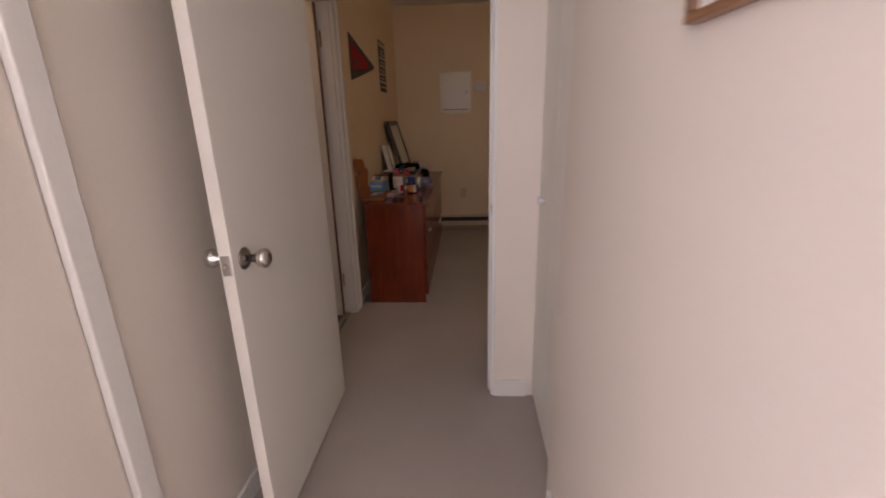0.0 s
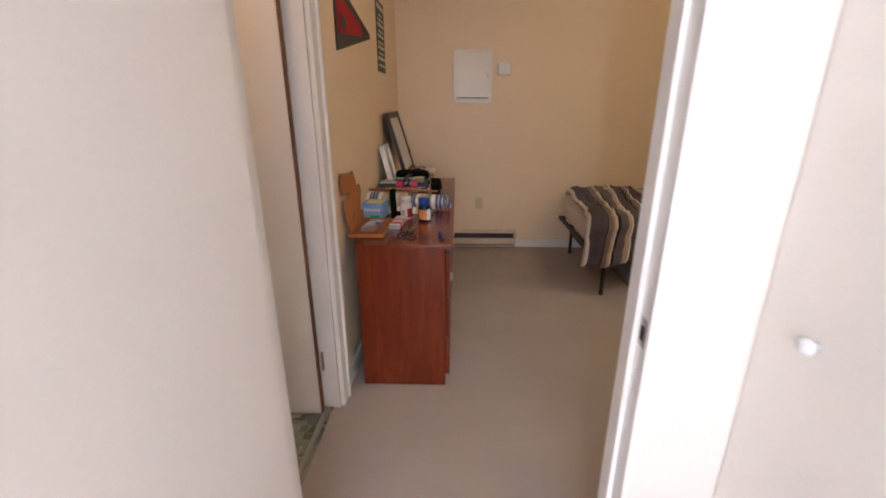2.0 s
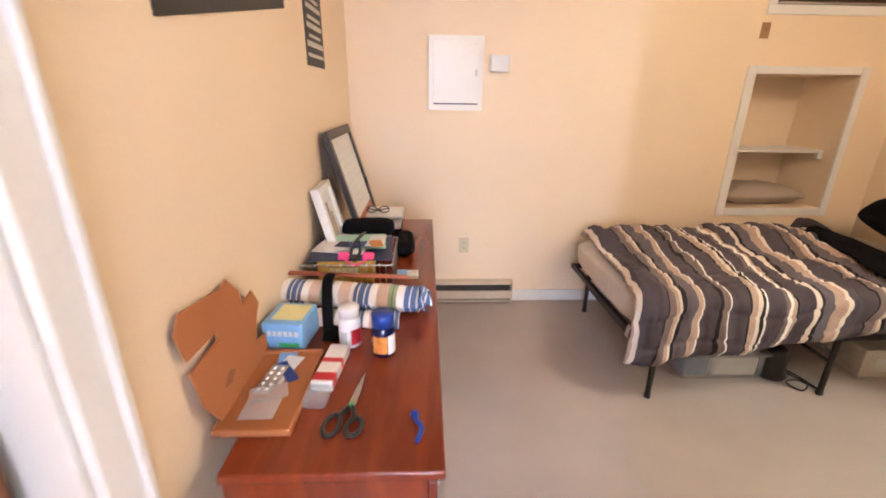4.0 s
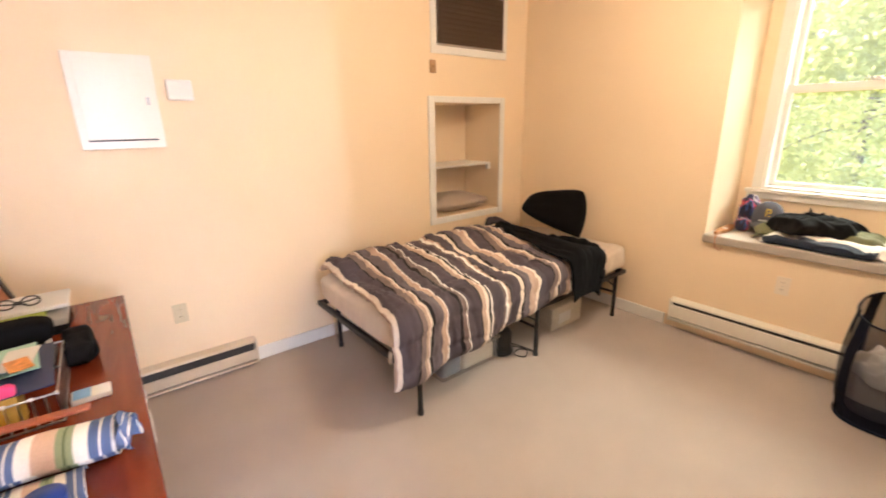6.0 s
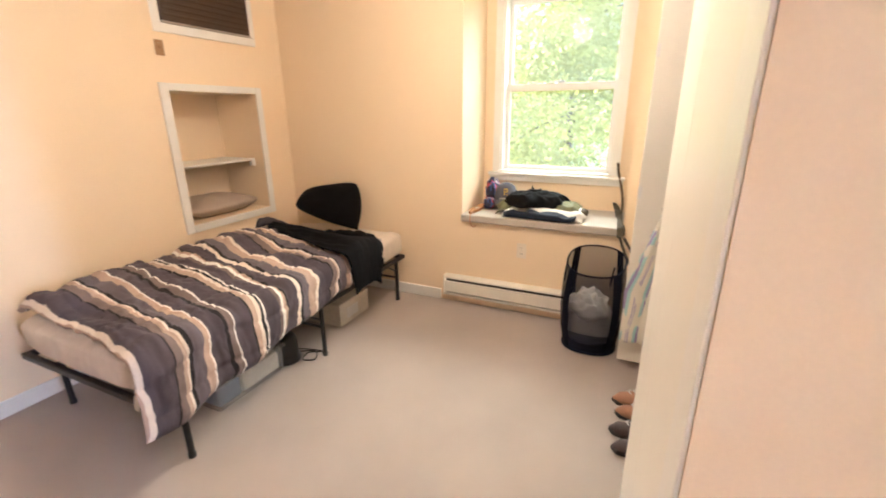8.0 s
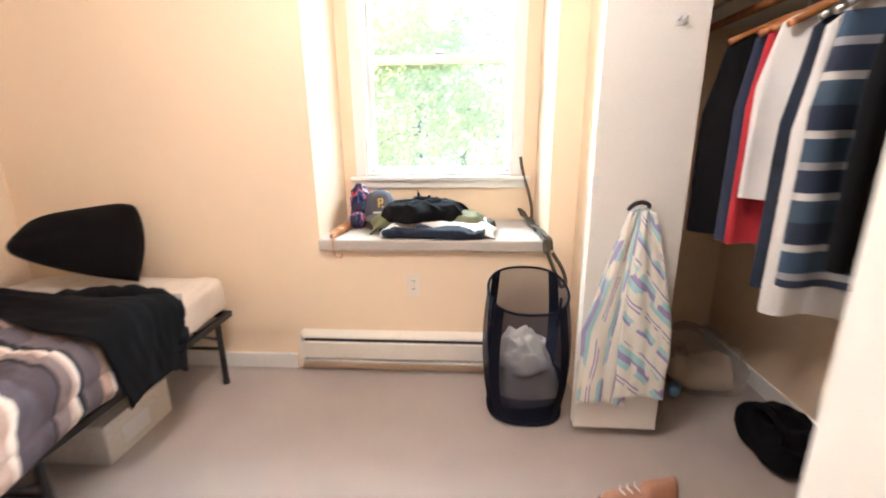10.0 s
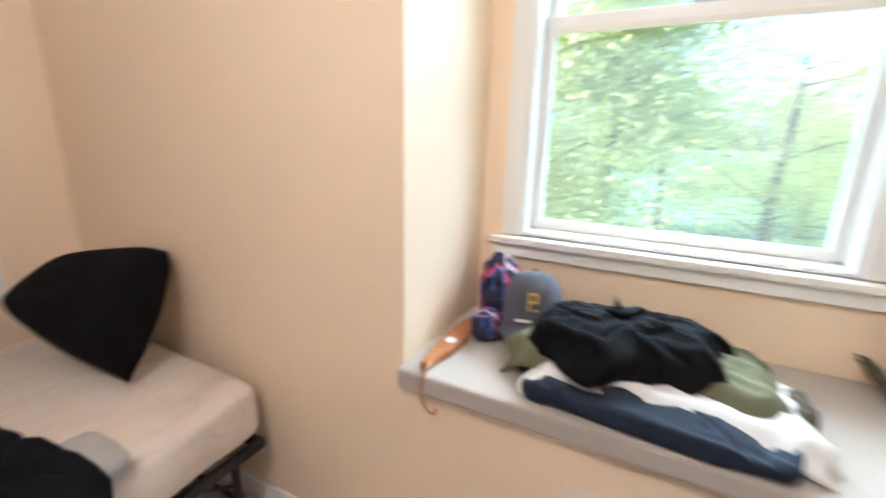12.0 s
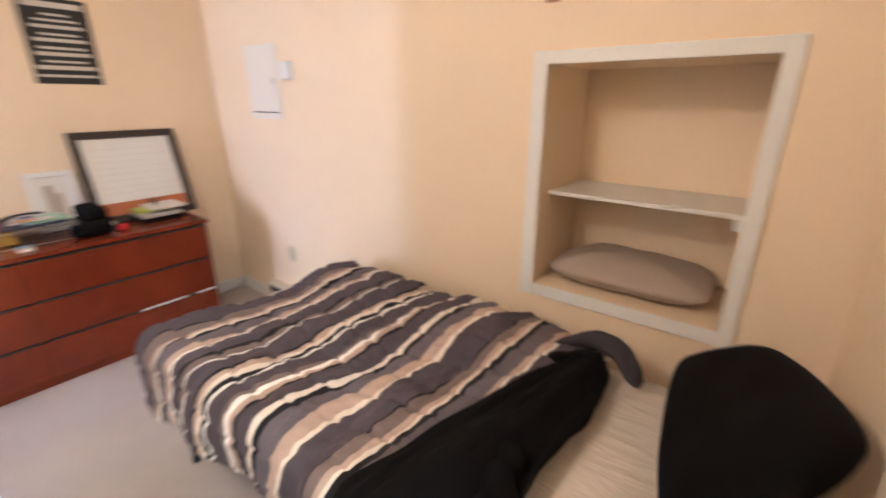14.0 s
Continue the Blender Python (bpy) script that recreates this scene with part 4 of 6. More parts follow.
for x in (1.494, 2.437, 3.375):
    for y, s in ((BY_0 + 0.012, 1), (BY_1 - 0.012, -1)):
        leg = part("leg", tube([(x, y, 0.018), (x, y, BZ - 0.03)], 0.0145, 12), "black_metal", bed)
        part("foot_cap", lathe([(0.0, 0.0), (0.017, 0.0), (0.018, 0.02), (0.0146, 0.024), (0.0, 0.024)], Matrix.Translation((x, y, 0)), n=12), "black_plastic", leg)
        part("brace", tube([(x, y + s * 0.006, BZ - 0.12), (x - 0.14 if x > 1.6 else x + 0.14, y + s * 0.006, BZ - 0.03)], 0.007, 8), "black_metal", leg)
    part("leg_bar", tube([(x, BY_0 + 0.012, 0.20), (x, BY_1 - 0.012, 0.20)], 0.009, 8), "black_metal", bed)

puff("mattress", "mattress", (2.435, 5.945, 0.475), (2.14, 1.02, 0.206), e=(0.30, 0.14), wave=0.014, freq=7, nu=40, nv=220)
mat_ob = bpy.data.objects["mattress"]
for v in mat_ob.data.vertices:   # the sheet gathers towards its hem
    low = max(0.0, min(1.0, (0.555 - v.co.z) / 0.10))
    a = 26 * v.co.x + 3 * smooth_noise(v.co.x * 3, v.co.z * 5, 1.0)
    v.co.y += low * 0.006 * math.sin(a) * (1 if v.co.y > 5.94 else -1) * min(1, abs(v.co.y - 5.945) / 0.45)
    v.co.x += low * 0.006 * math.sin(24 * v.co.y) * min(1, max(0, abs(v.co.x - 2.425) - 0.9) / 0.1)
part("care_tag", sheet(6, 3, lambda u, v: Vector((1.362 - 0.012 * u, 5.50 + 0.035 * v, 0.40 - 0.055 * u + 0.01 * math.sin(u * 4)))), "white_cloth", mat_ob, "white care tag")
tagged(bpy.data.objects["mattress"], "twin mattress in a rumpled cream fitted sheet", "mattress")

TOPZ = 0.585


def comforter_at(u, v):
    """u from the foot towards the head, v from the wall's side over the top and down the front."""
    top_len, drop = 1.06, 0.315 - 0.15 * min(1.0, max(0.0, (u - 0.12) / 0.75)) + 0.012 * math.sin(u * 17)
    s = v * (top_len + drop)
    skew = 0.10 * (v - 0.3) - 0.06 * v * v
    x0 = 1.415 - 0.03 * s - 0.075 * min(1, max(0, (s - 0.65) / 0.5))
    x1 = 2.93 - 0.14 * v
    x = x0 + (x1 - x0) * u - skew * math.sin(math.pi * u) * 0.9
    r = 0.05
    if s < top_len - r:
        y, z, n = 6.485 - s, TOPZ, (0.0, 1.0)
    elif s < top_len + r * 0.57:
        a = (s - top_len + r) / (r * 1.57) * math.pi / 2
        y, z, n = 6.485 - (top_len - r) - r * math.sin(a), TOPZ - r + r * math.cos(a), (math.sin(a), math.cos(a))
    else:
        d = s - top_len - r * 0.57
        y, z, n = 6.485 - top_len - 0.02 * math.sin(u * 21) * d / drop - 0.03 * d, TOPZ - r - d, (1.0, 0.15)
    crinkle = 0.016 * abs(smooth_noise(u * 26, v * 12, 2.0)) + 0.011 * abs(smooth_noise(u * 50, v * 30, 6.0)) - 0.014 * math.exp(-((v * 9.0 + 0.25 * math.sin(u * 9)) % 1.0 - 0.5) ** 2 / 0.004)
    puffed = crinkle + 0.016 * abs(math.sin(u * 31 + 1.3 * math.sin(v * 5))) ** 0.7 * (0.75 + 0.25 * abs(math.sin(v * 19)))
    big = 0.03 * smooth_noise(u * 3.1, v * 2.2, 1.7) + 0.030 * smooth_noise(u * 8, v * 6, 4.0) + 0.009 * smooth_noise(u * 26, v * 17, 9.0)
    ridge = 0.085 * math.exp(-((u - 0.72) / 0.16) ** 2 - ((v - 0.13) / 0.16) ** 2) + 0.05 * math.exp(-((u - 0.12) / 0.18) ** 2 - ((v - 0.16) / 0.14) ** 2)
    ridge += 0.05 * math.exp(-((u - 0.93) / 0.10) ** 2 - ((v - 0.25) / 0.2) ** 2)
    h = 0.03 + puffed + big + ridge
    edge = min(u, 1 - u, v, 1 - v)
    h *= min(1, 0.35 + edge / 0.04)
    y -= n[0] * h * 0.75
    z += n[1] * max(h, 0.014) + 0.014 * math.sin(u * 16 + 0.5) * max(0, v - 0.8) * 4 * 0.5
    x += 0.022 * smooth_noise(u * 5, v * 5, 12.0)
    if s < 0.03:
        z -= 0.02
    return Vector((x, y, max(z, 0.24)))


part("comforter", sheet(210, 110, comforter_at, thick=0.022), "comforter", smooth=True)
tagged(bpy.data.objects["comforter"], "quilted comforter in grey, tan and cream stripes, pulled askew", "comforter")


def jacket_at(u, v):
    """u from the pillow's side down to the hem that hangs over the edge, v across."""
    s = u * 1.11
    t = min(1, s / 0.74)
    wx = 2.86 - 0.25 * t ** 0.8
    ex = 2.965 + 0.02 * math.sin(t * 7) + 0.03 * t
    y = 6.29 - 0.86 * t
    over = max(0, s - 0.74)
    if over > 0:
        wx += 0.16 * over
        ex -= 0.10 * over
    x = wx + (ex - wx) * v
    crease = 0.018 * abs(smooth_noise(v * 4 + 2, u * 3, 3.0)) + 0.02 * math.sin(v * 11 + u * 6) * 0.4 + 0.012 * smooth_noise(v * 14, u * 10, 8.0)
    z = 0.668 + 0.028 * math.sin(math.pi * v) + crease - 0.035 * max(0, v - 0.55) * (1.6 if x > 2.9 else 1.0)
    if over > 0:
        r = 0.07
        a = min(over / r, math.pi / 2)
        y = 5.43 - r * math.sin(a) - 0.5 * crease - 0.012
        z = z - r * (1 - math.cos(a)) - max(0, over - r * math.pi / 2) * 0.95
    else:
        z = max(z, 0.60)
    return Vector((x, y, z))


part("jacket", sheet(64, 30, jacket_at, thick=0.014), "cloth_black", smooth=True)
tagged(bpy.data.objects["jacket"], "black jacket thrown across the bed, hanging over its side", "jacket")

jk = bpy.data.objects["jacket"]
slv = along([(2.88, 5.75, 0.66), (2.915, 5.62, 0.665), (2.945, 5.50, 0.655), (2.985, 5.405, 0.61), (2.97, 5.375, 0.50), (2.94, 5.37, 0.40)], 30)
part("sleeve", tube([p + Vector((0.008 * math.sin(i * 1.1), 0, 0.006 * math.sin(i * 1.7))) for i, p in enumerate(slv)], [0.035 + 0.012 * math.sin(3.14 * i / 30) + 0.004 * math.sin(i * 1.3) for i in range(31)], 14), "cloth_black", jk, smooth=True)
part("collar", tube(along([(2.80, 6.17, 0.68), (2.86, 6.25, 0.68), (2.92, 6.22, 0.665), (2.95, 6.12, 0.645)], 20), [0.022 + 0.006 * math.sin(i) for i in range(21)], 10), "cloth_black", jk, smooth=True)
puff("lining", "grey_cloth", (3.035, 5.485, 0.60), (0.11, 0.16, 0.05), parent=jk, label="pale grey lining", wave=0.016, freq=16, nu=14, nv=24)


FOLD = along([(2.79, 6.31, 0.665), (2.88, 6.37, 0.695), (2.98, 6.35, 0.685), (3.07, 6.27, 0.632)], 24)


def turned_corner(u, v):
    """A thick fold of the comforter, blunt at its end."""
    i = int(round(u * 24))
    w = 0.062 * (1 - 0.35 * u) * math.sqrt(max(0.0, 1 - max(0.0, (u - 0.86) / 0.14) ** 2) + 0.01)
    a = v * 2 * math.pi
    return FOLD[i] + Vector((0.45 * w * math.cos(a), w * math.cos(a) * 0.8, 0.62 * w * math.sin(a) + 0.006 * smooth_noise(u * 8, v * 5, 3.0)))


part("comforter_fold", sheet(24, 18, turned_corner), material("comforter_backing", (0.040, 0.034, 0.042), 0.85, vary=0.15, fine=260, bump=0.3), bpy.data.objects["comforter"], "dark grey folded over corner", smooth=True)

# square cushion slumped on one corner against the wall
CUSH_P, CUSH_B, CUSH_T, CUSH_A = Vector((3.252, 5.735, 0.606)), Vector((3.525, 5.890, 0.940)), Vector((3.395, 6.36, 0.855)), Vector((3.170, 6.30, 0.765))
CUSH_N = (CUSH_A - CUSH_P).cross(CUSH_B - CUSH_P).normalized()
CUSH_N = CUSH_N if CUSH_N.x < 0 else -CUSH_N


def q_round(u, v):
    """How far the two upper corners by the north are rounded off."""
    return v * (0.5 + 0.5 * u)


def cushion_at(side):
    def at(u, v):
        a, b = 2 * u - 1, 2 * v - 1
        corner = (a * b) ** 4
        sharp = max(0.0, (1 - u) * (1 - v)) ** 2
        k = 1 - (0.075 + 0.06 * q_round(u, v)) * corner * (1 - sharp)
        a, b = a * k, b * k
        p, q = (a + 1) / 2, (b + 1) / 2
        c = CUSH_P * (1 - p) * (1 - q) + CUSH_B * p * (1 - q) + CUSH_T * p * q + CUSH_A * (1 - p) * q
        h = math.sqrt(max(0.0, (1 - (2 * u - 1) ** 4) * (1 - (2 * v - 1) ** 4)))
        h = h * (0.085 if side > 0 else 0.05) + 0.010 * smooth_noise(u * 4, v * 4, 2.0) * h
        out = CUSH_T * 0.5 + CUSH_B * 0.5 - CUSH_P * 0.5 - CUSH_A * 0.5
        bow = 0.012 * math.sin(math.pi * v) * max(0.0, 2 * u - 1) - 0.02 * math.sin(math.pi * v) * max(0.0, 1 - 2 * u)
        r = c + CUSH_N * h * side + out.normalized() * bow + (CUSH_P - CUSH_A).normalized() * (0.03 * math.sin(math.pi * u) * (1 - v))
        return Vector((min(r.x, 3.546), r.y, r.z))
    return at


cushion_mesh = join(sheet(36, 36, cushion_at(1)), sheet(36, 36, cushion_at(-1)))
bmesh.ops.remove_doubles(cushion_mesh, verts=cushion_mesh.verts, dist=2e-4)
tagged(part("cushion", cushion_mesh, "cushion", smooth=True), "black fleece cushion propped against the wall", "cushion")

# ---- under the bed ----
tub = thing("storage_tub", (1.98, 5.85, 0.0), "clear grey plastic storage tub under the bed", "storage box")
part("body", box(1.75, 2.22, 5.60, 6.02, 0.0, 0.15, bevel=0.02), "clear", tub)
part("lid", box(1.735, 2.235, 5.585, 6.035, 0.15, 0.168, bevel=0.008), "clear", tub, "cloudy plastic lid")
part("contents", box(1.77, 1.92, 5.62, 6.0, 0.008, 0.13, bevel=0.02), "dusty_blue", tub, "dark blue folded cloth")
part("contents", box(1.93, 2.20, 5.62, 6.0, 0.008, 0.13, bevel=0.02), "pale_card", tub, "beige folded paper")
fan = thing("fan_heater", (2.30, 5.66, 0.0), "small black round fan heater on the floor", "fan heater")
part("body", lathe([(0.0, 0.0), (0.085, 0.0), (0.09, 0.012), (0.075, 0.05), (0.07, 0.15), (0.055, 0.175), (0.0, 0.18)], Matrix.Translation((2.30, 5.66, 0))), "black_plastic", fan, smooth=True)
for k in range(5):
    part("vent_slot", lathe([(0.0725, 0.0), (0.0755, 0.002), (0.0755, 0.006), (0.0725, 0.008)], Matrix.Translation((2.30, 5.66, 0.06 + 0.018 * k))), "dark", fan)
part("cord", tube(along([(2.38, 5.63, 0.02), (2.44, 5.55, 0.006), (2.36, 5.49, 0.006), (2.33, 5.56, 0.006), (2.41, 5.58, 0.006), (2.46, 5.50, 0.006), (2.44, 5.62, 0.006), (2.40, 5.72, 0.006)], 60), 0.004, 6), "black_plastic", fan, smooth=True)
bx = thing("cardboard_box", (2.96, 5.78, 0.0), "beige cardboard box under the bed", "box")
part("body", box(2.78, 3.14, 5.60, 5.96, 0.0, 0.17, bevel=0.006), "pale_card", bx)
part("flap", box(2.78, 3.14, 5.60, 5.778, 0.171, 0.176, bevel=0.001), "pale_card", bx)
part("flap", box(2.78, 3.14, 5.782, 5.96, 0.171, 0.176, bevel=0.001), "pale_card", bx)
part("label", box(2.86, 3.00, 5.597, 5.599, 0.04, 0.12), "white_cloth", bx)

# ---- dresser ----
dresser = thing("dresser", (0.14, 5.24, 0.0), "reddish cherry wood six drawer dresser against the wall", "dresser")
D0, D1, DF, DB, DT = 4.312, 6.175, 0.352, -0.09, 0.774
part("top", box(DB, DF + 0.016, D0 - 0.012, D1 + 0.004, DT - 0.024, DT, bevel=0.004), "cherry", dresser)
part("side_panel", box(DB, DF - 0.02, D0, D0 + 0.02, 0.0, DT - 0.024, bevel=0.002), "cherry", dresser)
part("side_panel", box(DB, DF - 0.02, D1 - 0.024, D1 - 0.004, 0.0, DT - 0.024, bevel=0.002), "cherry", dresser)
part("back", box(DB, DB + 0.01, D0 + 0.02, D1 - 0.024, 0.04, DT - 0.024), "cherry", dresser)
part("divider", box(DB + 0.012, DF - 0.022, 5.232, 5.252, 0.06, DT - 0.024), "cherry", dresser)
part("plinth", box(DB + 0.012, DF - 0.04, D0 + 0.02, D1 - 0.024, 0.0, 0.06), "cherry", dresser)
for j, (y0, y1) in enumerate(((D0 + 0.004, 5.239), (5.245, D1 - 0.008))):
    for i in range(3):
        z0 = 0.066 + i * 0.226
        d = part("drawer", box(DB + 0.03, DF - 0.021, y0 + 0.03, y1 - 0.03, z0 + 0.01, z0 + 0.18, bevel=0.002), "cherry", dresser)
        part("front", box(DF - 0.02, DF, y0, y1, z0, z0 + 0.212, bevel=0.004), "cherry", d)
        # dark strip coloured in for the shade of the gap above each front
        part("finger_groove", box(DF - 0.016, DF - 0.002, y0 + 0.01, y1 - 0.01, z0 + 0.2125, z0 + 0.222), "dark", d)
for k, (y0, y1) in enumerate(((5.70, 5.97), (6.03, 6.155), (4.5, 4.62))):
    p = thing("paper", (DF, (y0 + y1) / 2, 0.29), "white paper sticking out of a closed drawer", "paper", group="papers in the drawer")
    z = (0.2895, 0.2895, 0.5155)[k]
    part("sheet", sheet(8, 4, lambda u, v: Vector((DF - 0.01 + 0.022 * v, y0 + (y1 - y0) * u, z + 0.0015 - 0.006 * v * v + 0.004 * smooth_noise(u * 5, v * 2, k)))), "paper", p)

Z = DT
# open cardboard organiser
folder = thing("cardboard_folder", (-0.06, 4.56, Z), "opened orange cardboard mailer with a slotted flap", "cardboard mailer")
part("tray", box(-0.145, 0.028, 4.405, 4.73, Z, Z + 0.006, bevel=0.002), "card", folder)
for r in ((-0.145, -0.138, 4.405, 4.73), (0.021, 0.028, 4.405, 4.73), (-0.138, 0.021, 4.405, 4.415), (-0.138, 0.021, 4.72, 4.73)):
    part("rim", box(*r, Z + 0.006, Z + 0.017, bevel=0.002), "card", folder)
FLAP = Matrix(((0.0, -0.055, 0.998, -0.140), (0.94, 0.0, 0.0, 0.297), (0.0, 0.998, 0.055, Z + 0.012), (0, 0, 0, 1)))
part("flap", prism([(4.41, 0.0), (4.73, 0.0), (4.73, 0.05), (4.665, 0.06), (4.70, 0.125), (4.73, 0.15), (4.70, 0.20), (4.635, 0.19), (4.625, 0.235), (4.575, 0.285), (4.545, 0.275), (4.36, 0.30), (4.33, 0.265), (4.345, 0.20),
     (4.475, 0.195), (4.475, 0.175), (4.345, 0.172), (4.36, 0.08)], 0.005, FLAP), "card", folder, "slotted cardboard flap")
part("dark_mark", prism([(4.45, 0.06), (4.49, 0.05), (4.52, 0.07), (4.49, 0.085)], 0.0006, Matrix.Translation((0.0056, 0, 0)) @ FLAP), "card_dark", folder)


def small_box(name, label, cat, rows, at):
    """A thing of small rounded boxes: (part name, box, material)."""
    t = thing(name, at, label, cat)
    for n, b, mat in rows:
        part(n, box(*b, bevel=min(0.003, 0.3 * min(b[1] - b[0], b[3] - b[2], b[5] - b[4]))), mat, t)
    return t


R = Matrix.Rotation
leaflet = thing("blister_packs", (-0.06, 4.58, Z + 0.006), "pile of silver and blue blister packs in the mailer", "blister pack")
for k, (cx, cy, a, w, l, mat) in enumerate([(-0.06, 4.67, 10, 0.05, 0.11, "tissue_blue"), (-0.055, 4.64, -15, 0.05, 0.12, "white_gloss"), (-0.045, 4.625, 35, 0.03, 0.10, "blue_cap"), (-0.075, 4.59, -8, 0.045, 0.12, "steel"), (-0.06, 4.53, 20, 0.09, 0.06, "clear"), (-0.06, 4.47, 0, 0.08, 0.07, "clear")]):
    m = Matrix.Translation((cx, cy, Z + 0.009 + 0.0025 * k)) @ R(radians(a), 4, "Z")
    s = part("pack", box(-w / 2, w / 2, -l / 2, l / 2, 0, 0.0022, bevel=0.0007, m=m), mat, leaflet)
    if mat == "steel":
        for i in range(2):
            for j in range(5):
                part("blister", lathe([(0.0, 0.004), (0.004, 0.003), (0.0055, 0.0)], m @ Matrix.Translation((-0.011 + 0.022 * i, -0.044 + 0.022 * j, 0.0022)), n=8), "white_gloss", s)
tube_box = thing("toothpaste_carton", (0.065, 4.61, Z), "red and white carton with a clear end", "carton")
TB = Matrix.Translation((0.066, 4.612, Z)) @ R(radians(-5), 4, "Z")
part("carton", box(-0.028, 0.028, -0.055, 0.125, 0.0, 0.028, bevel=0.003, m=TB), "white_gloss", tube_box)
part("red_band", box(-0.0285, 0.0285, 0.035, 0.055, -0.0, 0.0286, bevel=0.0005, m=TB), "red_print", tube_box)
part("red_band", box(-0.0285, 0.0285, -0.045, -0.012, -0.0, 0.0286, bevel=0.0005, m=TB), "red_print", tube_box)
part("clear_end", box(-0.028, 0.028, -0.122, -0.056, 0.0, 0.026, bevel=0.006, m=TB), "clear", tube_box)

sc = thing("scissors", (0.15, 4.47, Z), "scissors with black handles and a green pivot", "scissors")
SM = Matrix.Translation((0.148, 4.50, Z + 0.004)) @ R(radians(-7), 4, "Z")
for s in (-1, 1):
    part("blade", prism([(0.0, -0.01), (s * 0.009, -0.005), (s * 0.008, 0.05), (s * 0.001, 0.122), (0.0, 0.122)], 0.002, SM @ Matrix.Translation((0, 0, 0.001 * (s + 1)))), "steel", sc)
    ring = [SM @ Vector((s * (0.026 + 0.017 * math.cos(a)), -0.075 + 0.030 * math.sin(a) * (1.15 if s < 0 else 0.95), 0.004)) for a in [2 * math.pi * i / 24 for i in range(24)]]
    h = part("handle", tube(ring, 0.0055, 8, closed=True), "black_plastic", sc, smooth=True)
    part("shank", tube([SM @ Vector((s * 0.018, -0.048, 0.004)), SM @ Vector((s * 0.006, -0.012, 0.004))], [0.007, 0.006], 8), "black_plastic", h)
part("pivot", lathe([(0, 0.006), (0.005, 0.006), (0.006, 0.0), (0, 0)], SM @ Matrix.Translation((0, -0.004, 0.002)), n=12), "green_plastic", sc)

brush = thing("razor", (0.305, 4.41, Z), "small dark blue plastic razor at the dresser's edge", "razor")
part("handle", tube(along([(0.308, 4.375, Z + 0.008), (0.318, 4.41, Z + 0.012), (0.304, 4.44, Z + 0.010), (0.300, 4.462, Z + 0.012)], 12), [0.006] * 9 + [0.008, 0.010, 0.010, 0.008], 8), "blue_cap", brush, smooth=True)

tb = thing("tissue_box", (-0.075, 4.80, Z), "pale blue tissue box with a yellow top", "tissue box")
TBM = Matrix.Translation((-0.088, 4.81, Z)) @ R(radians(-6), 4, "Z")
part("carton", box(-0.058, 0.062, -0.062, 0.075, 0, 0.088, bevel=0.004, m=TBM), "tissue_blue", tb)
part("top_print", box(-0.040, 0.052, -0.035, 0.062, 0.088, 0.0888, m=TBM), "pale_yellow", tb)
for k in range(6):
    part("lettering", box(-0.042 + 0.016 * k, -0.031 + 0.016 * k, -0.0628, -0.062, 0.048, 0.064, m=TBM), "white_gloss", tb)
part("green_print", box(-0.01, 0.05, -0.0628, -0.062, 0.012, 0.026, m=TBM), "green_plastic", tb)


def bottle(name, at, r, h, neck, cap, mat, capmat, label, bands):
    b = thing(name, at, label, "bottle")
    m = Matrix.Translation(at)
    part("body", lathe([(0.0, 0.0), (r * 0.94, 0.0), (r, 0.006), (r, h * 0.80), (r * 0.9, h * 0.90), (neck, h * 0.96), (neck, h), (0.0, h)], m, 28), mat, b, smooth=True)
    part("cap", lathe([(0.0, h + cap), (neck * 1.05, h + cap), (neck * 1.12, h + cap - 0.003), (neck * 1.12, h * 0.97), (neck, h * 0.97)], m, 28), capmat, b, smooth=True)
    for z0, z1, k in bands:
        part("label", lathe([(r + 0.0006, z0), (r + 0.0009, z0 + 0.001), (r + 0.0009, z1 - 0.001), (r + 0.0006, z1)], m, 28), k, b, smooth=True)
    return b


wb = bottle("pill_bottle", (0.098, 4.785, Z), 0.033, 0.098, 0.027, 0.030, "white_gloss", "white_gloss", "white plastic pill bottle with a red label", [])


def curved_label(parent, at, r, a0, a1, z0, z1, mat):
    part("label", sheet(10, 1, lambda u, v: Vector((at[0] + (r + 0.001) * math.cos(radians(a0 + (a1 - a0) * u)), at[1] + (r + 0.001) * math.sin(radians(a0 + (a1 - a0) * u)), at[2] + z0 + (z1 - z0) * v))), mat, parent, smooth=True)


curved_label(wb, (0.098, 4.785, Z), 0.033, -75, 10, 0.012, 0.062, "red_print")
curved_label(wb, (0.098, 4.785, Z), 0.033, -135, -95, 0.012, 0.055, "ink")
vb = bottle("vitamin_bottle", (0.203, 4.735, Z), 0.034, 0.095, 0.029, 0.036, "dark_blue", "blue_cap", "dark blue vitamin bottle with an orange label", [])
curved_label(vb, (0.203, 4.735, Z), 0.034, -140, -65, 0.014, 0.068, "orange_print")
curved_label(vb, (0.203, 4.735, Z), 0.034, -62, 0, 0.010, 0.070, "white_gloss")

roll = thing("towel", (0.07, 4.98, Z), "rolled towel in blue, peach and green stripes", "towel")
ra, rb = Vector((-0.165, 5.045, Z + 0.052)), Vector((0.305, 4.975, Z + 0.050))
axis = (rb - ra).normalized()
side = axis.cross(Vector((0, 0, 1))).normalized()


def roll_at(u, v):
    a = v * 2 * math.pi * 2.4
    r = 0.056 - 0.034 * v + 0.004 * smooth_noise(u * 6, v * 9, 2.0)
    q = ra + (rb - ra) * u
    return q + side * (r * math.cos(a) * 1.12) + Vector((0, 0, r * math.sin(a) * 0.9))


